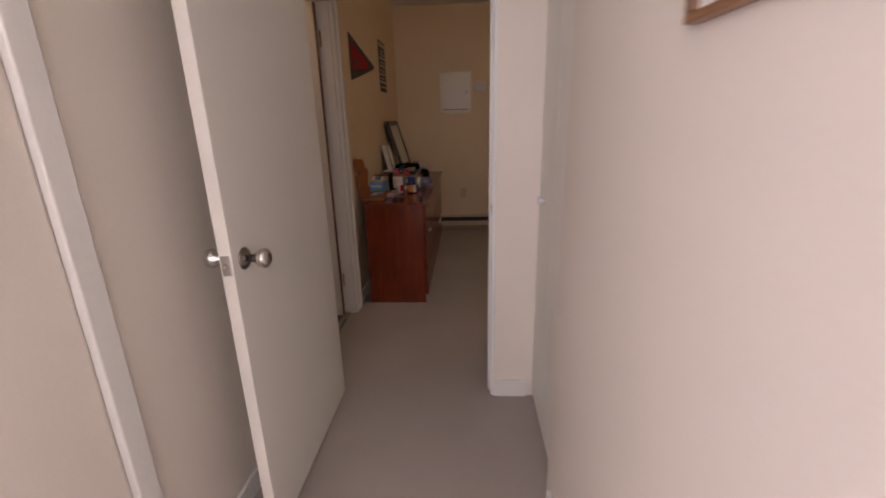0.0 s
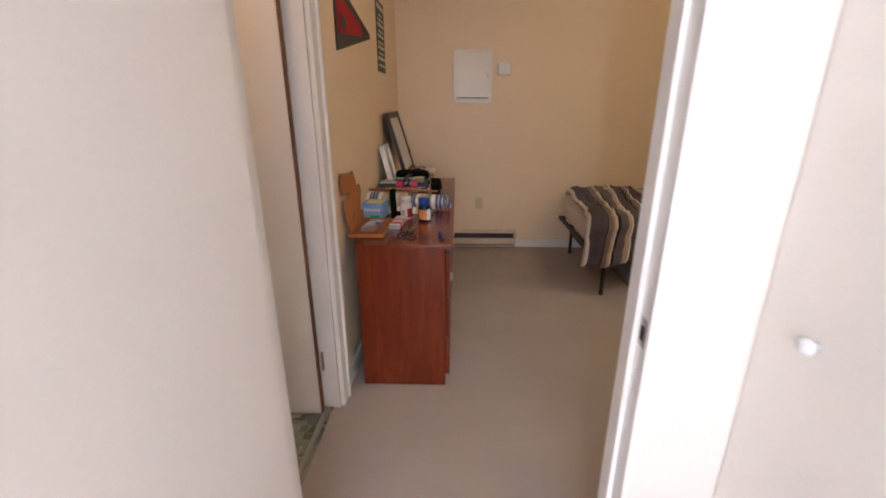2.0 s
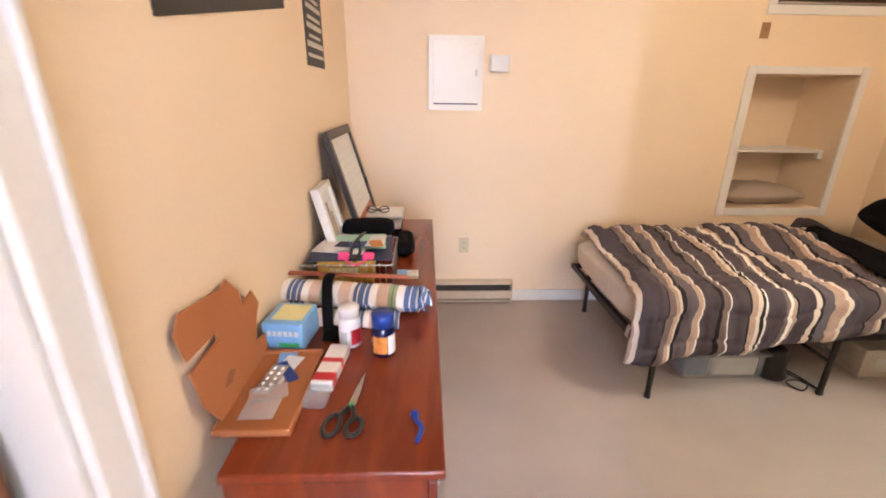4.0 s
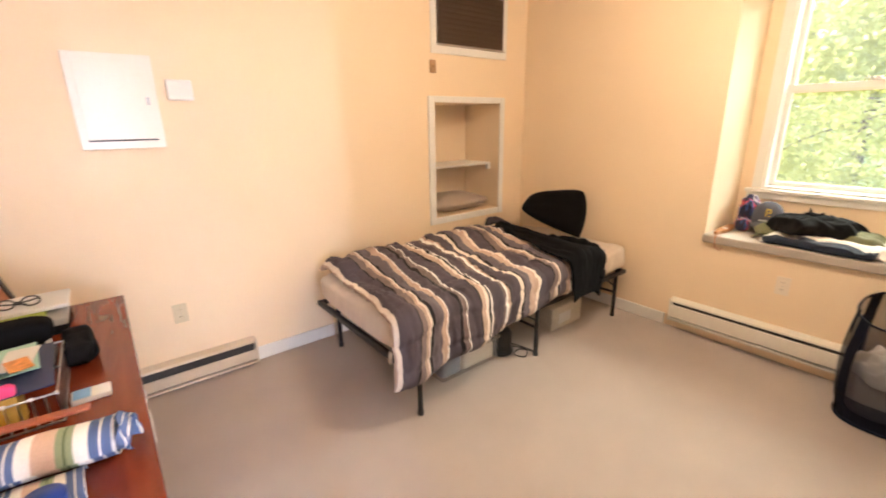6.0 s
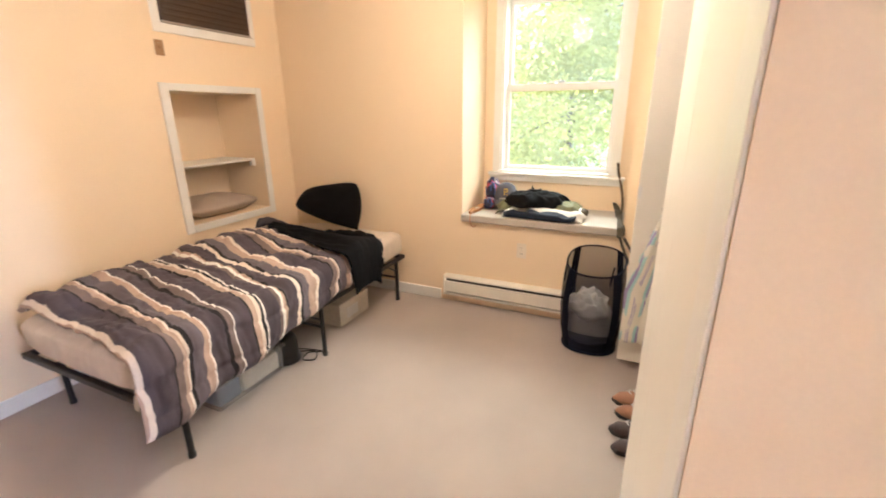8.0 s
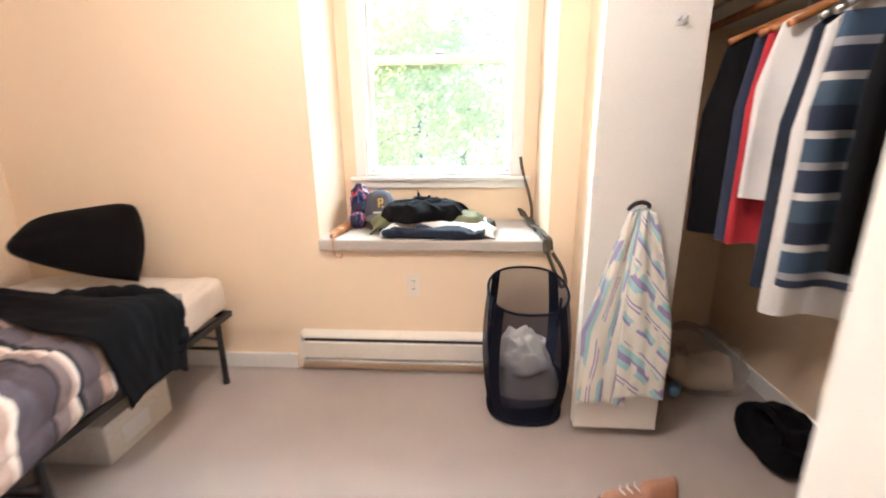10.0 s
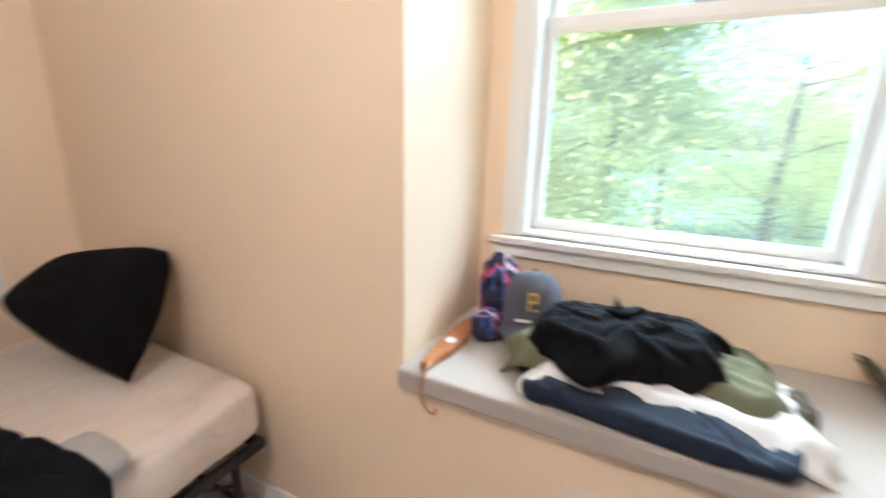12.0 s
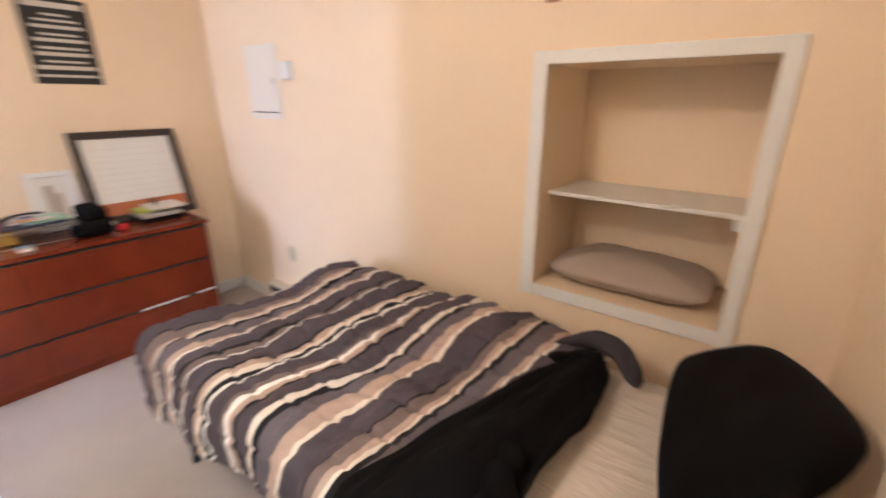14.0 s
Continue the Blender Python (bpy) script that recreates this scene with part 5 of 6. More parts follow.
part("roll", sheet(50, 90, roll_at), "towel_roll", roll, smooth=True)
part("second_layer", sheet(40, 24, lambda u, v: Vector((-0.10 + 0.34 * u, 4.94 - 0.03 * u + 0.05 * math.cos(v * math.pi), Z + 0.003 + 0.030 * math.sin(v * math.pi) + 0.004 * smooth_noise(u * 7, v * 5, 3)))), "towel_roll", roll, smooth=True)
part("loose_end", sheet(12, 16, lambda u, v: rb + axis * (0.006 + 0.026 * u + 0.012 * smooth_noise(v * 6, u * 2, 4.0)) + side * (0.058 * math.cos(v * math.pi * 1.25)) + Vector((0, 0, 0.050 * math.sin(v * math.pi * 1.25) * (1 - 0.15 * u) - 0.012 * u)), thick=0.003), "towel_end", roll, smooth=True)
stick = thing("wooden_stick", (0.04, 5.11, Z + 0.1), "flat reddish wooden stick lying on the towel", "stick")
part("bar", box(-0.24, 0.24, -0.013, 0.013, 0.0, 0.009, bevel=0.003, m=Matrix.Translation((0.025, 5.075, Z + 0.099)) @ R(radians(-6), 4, "Z")), "stick", stick)
strap = thing("black_strap", (0.0, 4.93, Z + 0.05), "black webbing strap lying over the towel", "strap")
sp = along([(-0.012, 5.06, Z + 0.112), (-0.008, 5.00, Z + 0.118), (0.0, 4.94, Z + 0.10), (0.012, 4.875, Z + 0.045), (0.02, 4.84, Z + 0.012), (0.03, 4.80, Z + 0.008)], 24)
part("webbing", sheet(24, 4, lambda u, v: sp[int(round(u * 24))] + Vector((0.036 * (v - 0.5), 0.0, 0.006 * math.cos((v - 0.5) * 3))), thick=0.004), "cloth_black", strap, smooth=True)
puff("fringe", "cloth_black", (0.035, 4.82, Z + 0.013), (0.05, 0.06, 0.024), parent=strap, wave=0.008, freq=40, nu=12, nv=20)

# wire basket with papers
basket = thing("wire_basket", (0.03, 5.36, Z), "wire basket packed with an ochre box and papers", "basket")
KX0, KX1, KY0, KY1, KZ = -0.155, 0.195, 5.21, 5.56, Z
part("rim", tube([(KX0, KY0, KZ + 0.085), (KX1, KY0, KZ + 0.085), (KX1, KY1, KZ + 0.085), (KX0, KY1, KZ + 0.085)], 0.003, 6, closed=True), "steel", basket)
part("base_wire", tube([(KX0, KY0, KZ + 0.004), (KX1, KY0, KZ + 0.004), (KX1, KY1, KZ + 0.004), (KX0, KY1, KZ + 0.004)], 0.003, 6, closed=True), "steel", basket)
for k in range(15):
    x = KX0 + (KX1 - KX0) * k / 14
    part("wire", tube([(x, KY0, KZ + 0.004), (x, KY0, KZ + 0.085)], 0.0018, 5), "steel", basket)
for k in range(10):
    y = KY0 + (KY1 - KY0) * k / 9
    part("wire", tube([(KX1, y, KZ + 0.004), (KX1, y, KZ + 0.085)], 0.0018, 5), "steel", basket)
for k in range(0, 15, 2):
    x = KX0 + (KX1 - KX0) * k / 14
    part("bead", lathe([(0.0, 0.006), (0.005, 0.003), (0.006, 0.0), (0.005, -0.003), (0.0, -0.006)], Matrix.Translation((x, KY0 - 0.002, KZ + 0.087)), n=10), "white_gloss", basket)
small_box("ochre_carton", "ochre yellow carton standing in the basket", "carton", [("body", (-0.10, 0.12, 5.222, 5.30, Z + 0.008, Z + 0.098), "yellow_box"), ("print", (-0.06, 0.06, 5.2205, 5.222, Z + 0.03, Z + 0.07), "pale_yellow")], (0.0, 5.26, Z))
papers = thing("paper_pile", (0.02, 5.42, Z + 0.1), "pile of papers, cards and envelopes in the basket", "paper pile")
for k, (cx, cy, a, w, l, mat) in enumerate([(0.02, 5.37, 3, 0.33, 0.30, "navy_card"), (-0.02, 5.42, -10, 0.22, 0.24, "paper"), (0.03, 5.43, 6, 0.24, 0.20, "mint"), (-0.05, 5.36, 18, 0.10, 0.12, "paper"), (0.0, 5.37, -12, 0.10, 0.065, "navy_card"), (0.05, 5.365, 10, 0.09, 0.06, "blue_cap"), (0.115, 5.40, -5, 0.07, 0.14, "paper"), (0.12, 5.35, 15, 0.05, 0.08, "orange_print")]):
    m = Matrix.Translation((cx, cy, Z + 0.099 + 0.004 * k)) @ R(radians(a), 4, "Z")
    part("sheet", box(-w / 2, w / 2, -l / 2, l / 2, 0, 0.0035, bevel=0.0008, m=m), mat, papers)
clip = thing("hair_clip", (0.05, 5.37, Z + 0.14), "black hair tie with pink ribbons on the papers", "hair tie")
part("band", tube(along([(0.06, 5.44, Z + 0.145), (0.05, 5.38, Z + 0.150), (0.035, 5.30, Z + 0.142), (0.03, 5.235, Z + 0.118), (0.05, 5.215, Z + 0.105), (0.065, 5.25, Z + 0.125), (0.05, 5.33, Z + 0.147)], 40), 0.007, 8), "black_plastic", clip, smooth=True)
for x in (0.005, 0.10):
    puff("bow", "pink", (x, 5.23, Z + 0.118), (0.045, 0.02, 0.032), parent=clip, wave=0.008, freq=40, nu=10, nv=16)
part("ribbon", tube(along([(0.0, 5.225, Z + 0.112), (0.05, 5.206, Z + 0.088), (0.10, 5.225, Z + 0.11)], 14), 0.004, 6), "pink", clip, smooth=True)

case = puff("glasses_case", "cloth_black", (0.05, 5.65, Z + 0.108), (0.25, 0.115, 0.085), e=(0.6, 0.4), wave=0.004, freq=10, turn=R(radians(4), 4, "Z"))
tagged(case, "black padded case lying on a stack of books", "case")
small_box("book_stack", "stack of dark books under the black case", "books", [("book", (-0.10, 0.16, 5.57, 5.74, Z, Z + 0.022), "navy_card"), ("book", (-0.09, 0.15, 5.575, 5.735, Z + 0.0225, Z + 0.045), "paper"), ("book", (-0.10, 0.14, 5.58, 5.73, Z + 0.0455, Z + 0.066), "cloth_black")], (0.03, 5.65, Z))
small_box("book_stack", "stack of white and lime green books with glasses on top", "books", [("book", (-0.08, 0.19, 5.86, 6.10, Z, Z + 0.03), "cloth_black"), ("book", (-0.06, 0.19, 5.87, 6.10, Z + 0.0305, Z + 0.055), "ink"), ("book", (-0.05, 0.13, 5.87, 6.08, Z + 0.0555, Z + 0.076), "lime"), ("book", (-0.04, 0.20, 5.93, 6.13, Z + 0.0765, Z + 0.092), "paper")], (0.06, 5.98, Z))
gl = thing("eyeglasses", (0.06, 6.02, Z + 0.1), "dark framed eyeglasses folded on the books", "eyeglasses")
for s in (-1, 1):
    part("rim", tube([Vector((0.06 + s * 0.035 + 0.026 * math.cos(a), 5.985, Z + 0.112 + 0.018 * math.sin(a))) for a in [2 * math.pi * i / 18 for i in range(18)]], 0.003, 6, closed=True), "black_plastic", gl, smooth=True)
    part("temple", tube([(0.06 + s * 0.062, 5.986, Z + 0.118), (0.06 - s * 0.02, 6.01 + 0.01 * s, Z + 0.097)], 0.003, 6), "black_plastic", gl)
part("bridge", tube([(0.05, 5.985, Z + 0.115), (0.07, 5.985, Z + 0.115)], 0.003, 6), "black_plastic", gl)
pouch = puff("camera_pouch", "cloth_black", (0.225, 5.60, Z + 0.042), (0.085, 0.20, 0.084), e=(0.6, 0.5), wave=0.012, freq=16)
tagged(pouch, "small black pouch with a loose strap", "pouch")
part("strap", tube(along([(0.24, 5.50, Z + 0.02), (0.27, 5.53, Z + 0.03), (0.265, 5.60, Z + 0.05), (0.25, 5.66, Z + 0.07)], 16), 0.006, 6), "cloth_black", pouch, smooth=True)
ball = puff("red_ball", "red_plastic", (0.225, 5.745, Z + 0.022), (0.046, 0.046, 0.044), e=(1, 1), wave=0.002, freq=30)
tagged(ball, "small red rubber ball beside the pouch", "ball")
small_box("tissue_pack", "small white and blue pack of tissues", "tissue pack", [("pack", (0.205, 0.295, 5.27, 5.33, Z, Z + 0.016), "white_gloss"), ("print", (0.21, 0.25, 5.272, 5.328, Z + 0.0162, Z + 0.0168), "tissue_blue")], (0.25, 5.3, Z))


def leaning(base_y0, base_y1, foot_x, height, lean):
    """A pose for a flat thing that leans on the west wall: local x along the wall, local y up its face, local z out of it."""
    a = radians(lean)
    return Matrix(((0.0, -math.sin(a), math.cos(a), foot_x), (1.0, 0.0, 0.0, base_y0), (0.0, math.cos(a), math.sin(a), Z), (0, 0, 0, 1)))


FM = leaning(5.672, 6.262, 0.02, 0.58, 16)
doc = thing("framed_certificate", (-0.06, 5.97, Z), "black framed white certificate with a terracotta band, leaning", "picture frame")
FW, FH = 0.592, 0.575
part("backing", box(0.01, FW - 0.01, 0.01, FH - 0.01, -0.012, 0.001, m=FM), "frame_dark", doc)
part("frame_bar", box(0, FW, 0, 0.045, -0.012, 0.014, bevel=0.003, m=FM), "frame_dark", doc)
part("frame_bar", box(0, FW, FH - 0.045, FH, -0.012, 0.014, bevel=0.003, m=FM), "frame_dark", doc)
part("frame_bar", box(0, 0.045, 0.045, FH - 0.045, -0.012, 0.014, bevel=0.003, m=FM), "frame_dark", doc)
part("frame_bar", box(FW - 0.045, FW, 0.045, FH - 0.045, -0.012, 0.014, bevel=0.003, m=FM), "frame_dark", doc)
part("sheet", box(0.045, FW - 0.045, 0.045, FH - 0.045, 0.001, 0.003, m=FM), "paper", doc)
part("band", box(0.046, FW - 0.046, 0.046, 0.125, 0.003, 0.0042, m=FM), "terracotta", doc, "terracotta band")
for k in range(8):
    w = (0.40, 0.44, 0.36, 0.44, 0.42, 0.30, 0.44, 0.38)[k]
    part("lettering", box(0.075, 0.075 + w, 0.18 + 0.04 * k, 0.183 + 0.04 * k, 0.003, 0.0040, m=FM), "pale_ink", doc)
part("clip", box(FW - 0.05, FW - 0.03, 0.22, 0.26, 0.014, 0.022, bevel=0.002, m=FM), "black_plastic", doc)
WM = leaning(5.425, 5.70, -0.055, 0.4, 14)
wf = thing("white_picture_frame", (-0.1, 5.55, Z), "white framed pale picture leaning on the wall", "picture frame")
part("backing", box(0.005, 0.225, 0.005, 0.345, -0.02, 0.001, m=WM), "white_plastic", wf)
for r in ((0, 0.23, 0, 0.03), (0, 0.23, 0.32, 0.35), (0, 0.03, 0.03, 0.32), (0.20, 0.23, 0.03, 0.32)):
    part("frame_bar", box(*r, -0.02, 0.016, bevel=0.003, m=WM), "white_plastic", wf)
part("picture", box(0.03, 0.20, 0.03, 0.32, 0.001, 0.003, m=WM), "paper", wf)
part("print", box(0.075, 0.115, 0.10, 0.27, 0.003, 0.004, m=WM), "pillow", wf)
part("print", box(0.12, 0.15, 0.07, 0.22, 0.003, 0.004, m=WM), "pillow", wf)

# ---- window ledge ----
LZ = LEDGE + 0.022
hat = thing("baseball_cap", (3.72, 4.69, LZ), "slate grey baseball cap with a gold emblem", "cap")
CM = Matrix.Translation((3.725, 4.672, LZ + 0.098)) @ R(radians(14), 4, "Z") @ R(radians(22), 4, "Y")
part("crown", lathe([(0.086, -0.045), (0.088, -0.02), (0.087, 0.02), (0.080, 0.055), (0.062, 0.088), (0.035, 0.106), (0.0, 0.112)], CM, 32), "grey_cap", hat, smooth=True)
part("button", lathe([(0.0, 0.119), (0.007, 0.117), (0.008, 0.112), (0.0, 0.110)], CM, 12), "grey_cap", hat)
for a in range(6):   # seams of the crown's panels
    ca, sa = math.cos(math.pi * a / 3 + 0.5), math.sin(math.pi * a / 3 + 0.5)
    part("seam", tube([CM @ Vector((r * ca, r * sa, z)) for r, z in ((0.0885, -0.02), (0.0875, 0.02), (0.0805, 0.055), (0.0625, 0.0885), (0.0352, 0.1065))], 0.0012, 5), "grey_cap", hat)
part("brim", sheet(24, 8, lambda u, v: CM @ Vector(((0.086 + 0.045 * v * math.sin(math.pi * u) ** 0.6) * math.cos(radians(110 + 140 * u)), (0.086 + 0.045 * v * math.sin(math.pi * u) ** 0.6) * math.sin(radians(110 + 140 * u)), -0.045 - 0.055 * v * math.sin(math.pi * u) ** 0.6)), thick=0.003), "grey_cap", hat, smooth=True)
EM = CM @ Matrix.Translation((-0.0875, 0, 0.015))
for r in ((-0.014, -0.007, -0.026, 0.026), (-0.014, 0.014, 0.019, 0.026), (0.007, 0.014, 0.0, 0.026), (-0.014, 0.014, -0.004, 0.003), (0.004, 0.014, -0.026, -0.019)):
    part("emblem", box(-0.004, 0.003, -r[1], -r[0], r[2], r[3], bevel=0.001, m=EM), "gold", hat)
part("label", box(-0.006, 0.002, 0.0, 0.045, -0.058, -0.050, m=EM), "white_cloth", hat)
sf = puff("scarf", "scarf", (3.785, 4.80, LZ + 0.112), (0.15, 0.11, 0.22), e=(0.85, 0.8), wave=0.035, freq=22, nu=48, nv=72)
tagged(sf, "crumpled navy and red patterned scarf", "scarf")
sf2 = puff("bandana", "scarf", (3.66, 4.785, LZ + 0.045), (0.12, 0.085, 0.09), e=(0.8, 0.6), wave=0.022, freq=18, seed=3)
tagged(sf2, "crumpled red and white bandana", "bandana")
hg = thing("wooden_hanger", (3.5, 4.84, LZ), "orange wooden clothes hanger with a wire hook", "hanger")
HM = Matrix.Translation((3.40, 4.858, LZ + 0.002)) @ R(radians(2), 4, "Z")
part("bar", prism([(0.0, -0.012), (0.05, -0.018), (0.10, -0.032), (0.19, -0.042), (0.27, -0.032), (0.32, -0.014), (0.32, 0.012), (0.25, 0.020), (0.16, 0.022), (0.06, 0.018), (0.0, 0.012)], 0.022, HM, bevel=0.004), "hanger_wood", hg)
part("sticker", lathe([(0.0, 0.0012), (0.017, 0.001), (0.018, 0.0), (0.0, 0.0)], HM @ Matrix.Translation((0.15, -0.008, 0.022)), 20), "white_gloss", hg)
part("hook", tube(along([(3.425, 4.845, LZ + 0.014), (3.385, 4.848, LZ + 0.012), (3.368, 4.846, LZ - 0.03), (3.366, 4.835, LZ - 0.075), (3.366, 4.810, LZ - 0.088), (3.366, 4.800, LZ - 0.072)], 30), 0.004, 8), "copper", hg, smooth=True)


def crumpled(x0, x1, y0, y1, lift, rise, folds, seed, ragged=0.03, tip=None, freq=1.0):
    """Thrown cloth on the ledge: v runs from the front edge to the back, u from the alcove's north side to its south."""
    def at(u, v):
        y = y1 - (y1 - y0) * u + ragged * smooth_noise(v * 5, u * 2, seed)
        front = x0 + ragged * smooth_noise(u * 6, 1.0, seed + 3) - (tip[1] * math.exp(-((u - tip[0]) / 0.13) ** 2) if tip else 0.0)
        back = x1 + ragged * smooth_noise(u * 6, 4.0, seed + 6)
        x = front + (back - front) * v
        dome = (math.sin(math.pi * min(1.0, max(0.0, 0.06 + 0.88 * u))) ** 0.55) * (math.sin(math.pi * min(1.0, 0.10 + 0.80 * v)) ** 0.6)
        ridge = 1 - 2.4 * abs(smooth_noise(freq * (u * 5 + 1.5 * v), freq * (v * 3.5 - 1.2 * u), seed + 1))
        fine = smooth_noise(u * 14, v * 10, seed + 2) * 0.45 + smooth_noise(u * 31, v * 22, seed + 5) * 0.2
        drop = max(0.0, 1 - v / 0.22) ** 1.4 + 0.7 * max(0.0, 1 - (1 - u) / 0.10) ** 1.4 + 0.7 * max(0.0, 1 - u / 0.08) ** 1.4
        z = lift + rise * dome + folds * (0.6 * ridge + fine) * (0.4 + 0.6 * dome) - (0.7 * rise + 0.02) * drop
        return Vector((x, y, max(z, LZ + 0.004)))
    return at


jn = puff("folded_jeans", "denim", (3.628, 4.37, LZ + 0.025), (0.220, 0.53, 0.050), e=(0.45, 0.22), wave=0.020, freq=17, turn=R(radians(-4), 4, "Z"), nu=30, nv=90)
tagged(jn, "folded dark navy jeans on the window ledge", "jeans")
for k in range(9):
    part("stitching", box(-0.002, 0.0, 0.006, 0.022, 0.0, 0.003, m=Matrix.Translation((3.5215 + 0.0021 * k, 4.25 + 0.030 * k, LZ + 0.030))), "ink", jn) if k % 3 != 2 else None
ws = part("folded_shirt", sheet(60, 36, crumpled(3.552, 3.83, 4.055, 4.64, LZ + 0.050, 0.020, 0.008, 3.0), thick=0.006), "white_cloth", smooth=True)
tagged(ws, "folded white shirt lying on the jeans", "shirt")
ol = part("olive_trousers", sheet(80, 48, crumpled(3.625, 3.90, 4.105, 4.715, LZ + 0.070, 0.036, 0.016, 9.0, 0.022, (0.85, 0.035), 0.8), thick=0.008), "olive", smooth=True)
tagged(ol, "crumpled olive trousers on the pile of clothes", "trousers")
bt = part("black_shirt", sheet(90, 60, crumpled(3.635, 3.88, 4.215, 4.665, LZ + 0.106, 0.062, 0.020, 21.0, 0.05, (0.38, 0.095), 0.62), thick=0.006), "cloth_black", smooth=True)
tagged(bt, "crumpled black shirt thrown on the pile of clothes", "shirt")
ck = puff("patterned_sleeve", "camo", (3.76, 4.085, LZ + 0.032), (0.15, 0.07, 0.062), e=(0.8, 0.6), wave=0.015, freq=20)
tagged(ck, "grey patterned sleeve at the pile's end", "shirt")

leash = thing("dog_leash", (3.6, 3.9, LZ), "brown cord and camouflage webbing leash on a hook", "leash")
part("hook", lathe([(0.0, 0.012), (0.010, 0.010), (0.012, 0.0), (0.0, 0.0)], Matrix.Translation((3.938, 3.945, 1.128)) @ R(radians(-90), 4, "Y"), 14), "black_plastic", leash)
part("cord", tube(along([(3.925, 3.945, 1.125), (3.912, 3.930, 1.04), (3.89, 3.900, 0.94), (3.85, 3.88, 0.845), (3.83, 3.878, LZ + 0.012)], 24), 0.009, 8), "brown_cord", leash, smooth=True)
wp = along([(3.93, 3.935, LZ + 0.050), (3.87, 3.905, LZ + 0.03), (3.76, 3.885, LZ + 0.018), (3.62, 3.878, LZ + 0.014), (3.48, 3.872, LZ + 0.012), (3.385, 3.868, LZ + 0.006), (3.362, 3.862, LZ - 0.05)], 40)
part("webbing", sheet(40, 4, lambda u, v: wp[int(round(u * 40))] + Vector((0.0, 0.034 * (v - 0.5), 0.008 * math.sin(u * 30 + v))), thick=0.004), "camo", leash, smooth=True)
part("webbing", sheet(40, 4, lambda u, v: wp[int(round(u * 40))] + Vector((0.01, 0.026 * (v - 0.5) + 0.022 * math.sin(u * 5.0) + 0.004, 0.012 + 0.006 * math.sin(u * 22 + v))), thick=0.004), "camo", leash, smooth=True)
lp = along([(3.362, 3.862, LZ - 0.04), (3.355, 3.840, LZ - 0.10), (3.352, 3.80, LZ - 0.19), (3.352, 3.785, LZ - 0.22), (3.352, 3.765, LZ - 0.20), (3.354, 3.785, LZ - 0.13), (3.36, 3.835, LZ - 0.05)], 40)
part("loop", tube(lp, 0.009, 8), "camo", leash, smooth=True)

for ob in (hat, sf, sf2, hg):
    ob.matrix_basis = Matrix.Translation((0.135, 0.03, 0)) @ ob.matrix_basis
leash.matrix_basis = Matrix.Translation((0.12, -0.05, 0)) @ leash.matrix_basis

# ---- hamper ----
hamper = thing("laundry_hamper", (3.2, 3.93, 0.0), "navy mesh pop-up hamper half full of laundry", "hamper")
HX0, HX1, HY_0, HY_1, HH = 3.10, 3.44, 3.75, 4.10, 0.645


def squircle(t, z, grow=0.0, e=0.80):
    a = 2 * math.pi * t
    cx, cy = (HX0 + HX1) / 2, (HY_0 + HY_1) / 2
    ca, sa = math.cos(a), math.sin(a)
    return Vector((cx + (abs(ca) ** e * math.copysign(1, ca)) * ((HX1 - HX0) / 2 + grow), cy + (abs(sa) ** e * math.copysign(1, sa)) * ((HY_1 - HY_0) / 2 + grow), z))




def rim_height(t):
    """The hoop arches up at the wall's side and sags at the front."""
    return HH - 0.055 + 0.050 * math.cos(2 * math.pi * t)


part("rim_hoop", tube([squircle(k / 48, rim_height(k / 48)) for k in range(48)], 0.006, 8, closed=True), "navy_trim", hamper, smooth=True)
part("base_hoop", tube([squircle(k / 48, 0.012, -0.01) for k in range(48)], 0.010, 8, closed=True), "navy_trim", hamper, smooth=True)
part("mesh_wall", sheet(48, 14, lambda u, v: squircle(u, 0.012 + v * (rim_height(u) - 0.012), -0.01 * (1 - v) + 0.028 * math.sin(math.pi * v))), "mesh", hamper, "see-through navy mesh", smooth=True)
part("lower_wall", sheet(48, 6, lambda u, v: squircle(u, 0.012 + v * 0.14, -0.012 + 0.011 * v + 0.024 * math.sin(math.pi * v * 0.24))), "mesh", hamper, "doubled navy mesh", smooth=True)
part("floor", sheet(24, 6, lambda u, v: Vector(((HX0 + HX1) / 2, (HY_0 + HY_1) / 2, 0.008)).lerp(squircle(u, 0.008), v)), "navy_trim", hamper)
for k in range(4):
    t = k / 4 + 0.125
    part("corner_band", sheet(14, 2, lambda u, v: squircle(t + (v - 0.5) * 0.055, 0.012 + u * (rim_height(t) - 0.012), -0.01 * (1 - u) + 0.030 * math.sin(math.pi * u) + 0.001)), "navy_trim", hamper, smooth=True)
for y in (HY_0 + 0.06, HY_1 - 0.02):
    part("handle", tube(along([(HX0 + 0.01, y, HH - 0.03), (HX0 - 0.012, y + 0.008, HH - 0.09), (HX0 + 0.0, y + 0.012, HH - 0.15)], 12), 0.006, 6), "navy_trim", hamper, smooth=True)
lk = puff("laundry", "grey_cloth", (3.27, 3.925, 0.16), (0.27, 0.28, 0.28), e=(0.8, 0.6), wave=0.05, freq=9)
tagged(lk, "crumpled grey laundry inside the hamper", "laundry")
lk2 = puff("laundry", "white_cloth", (3.25, 3.95, 0.285), (0.25, 0.25, 0.17), e=(0.9, 0.7), wave=0.055, freq=13, seed=5, nu=36, nv=60)
tagged(lk2, "crumpled pale laundry on top in the hamper", "laundry")

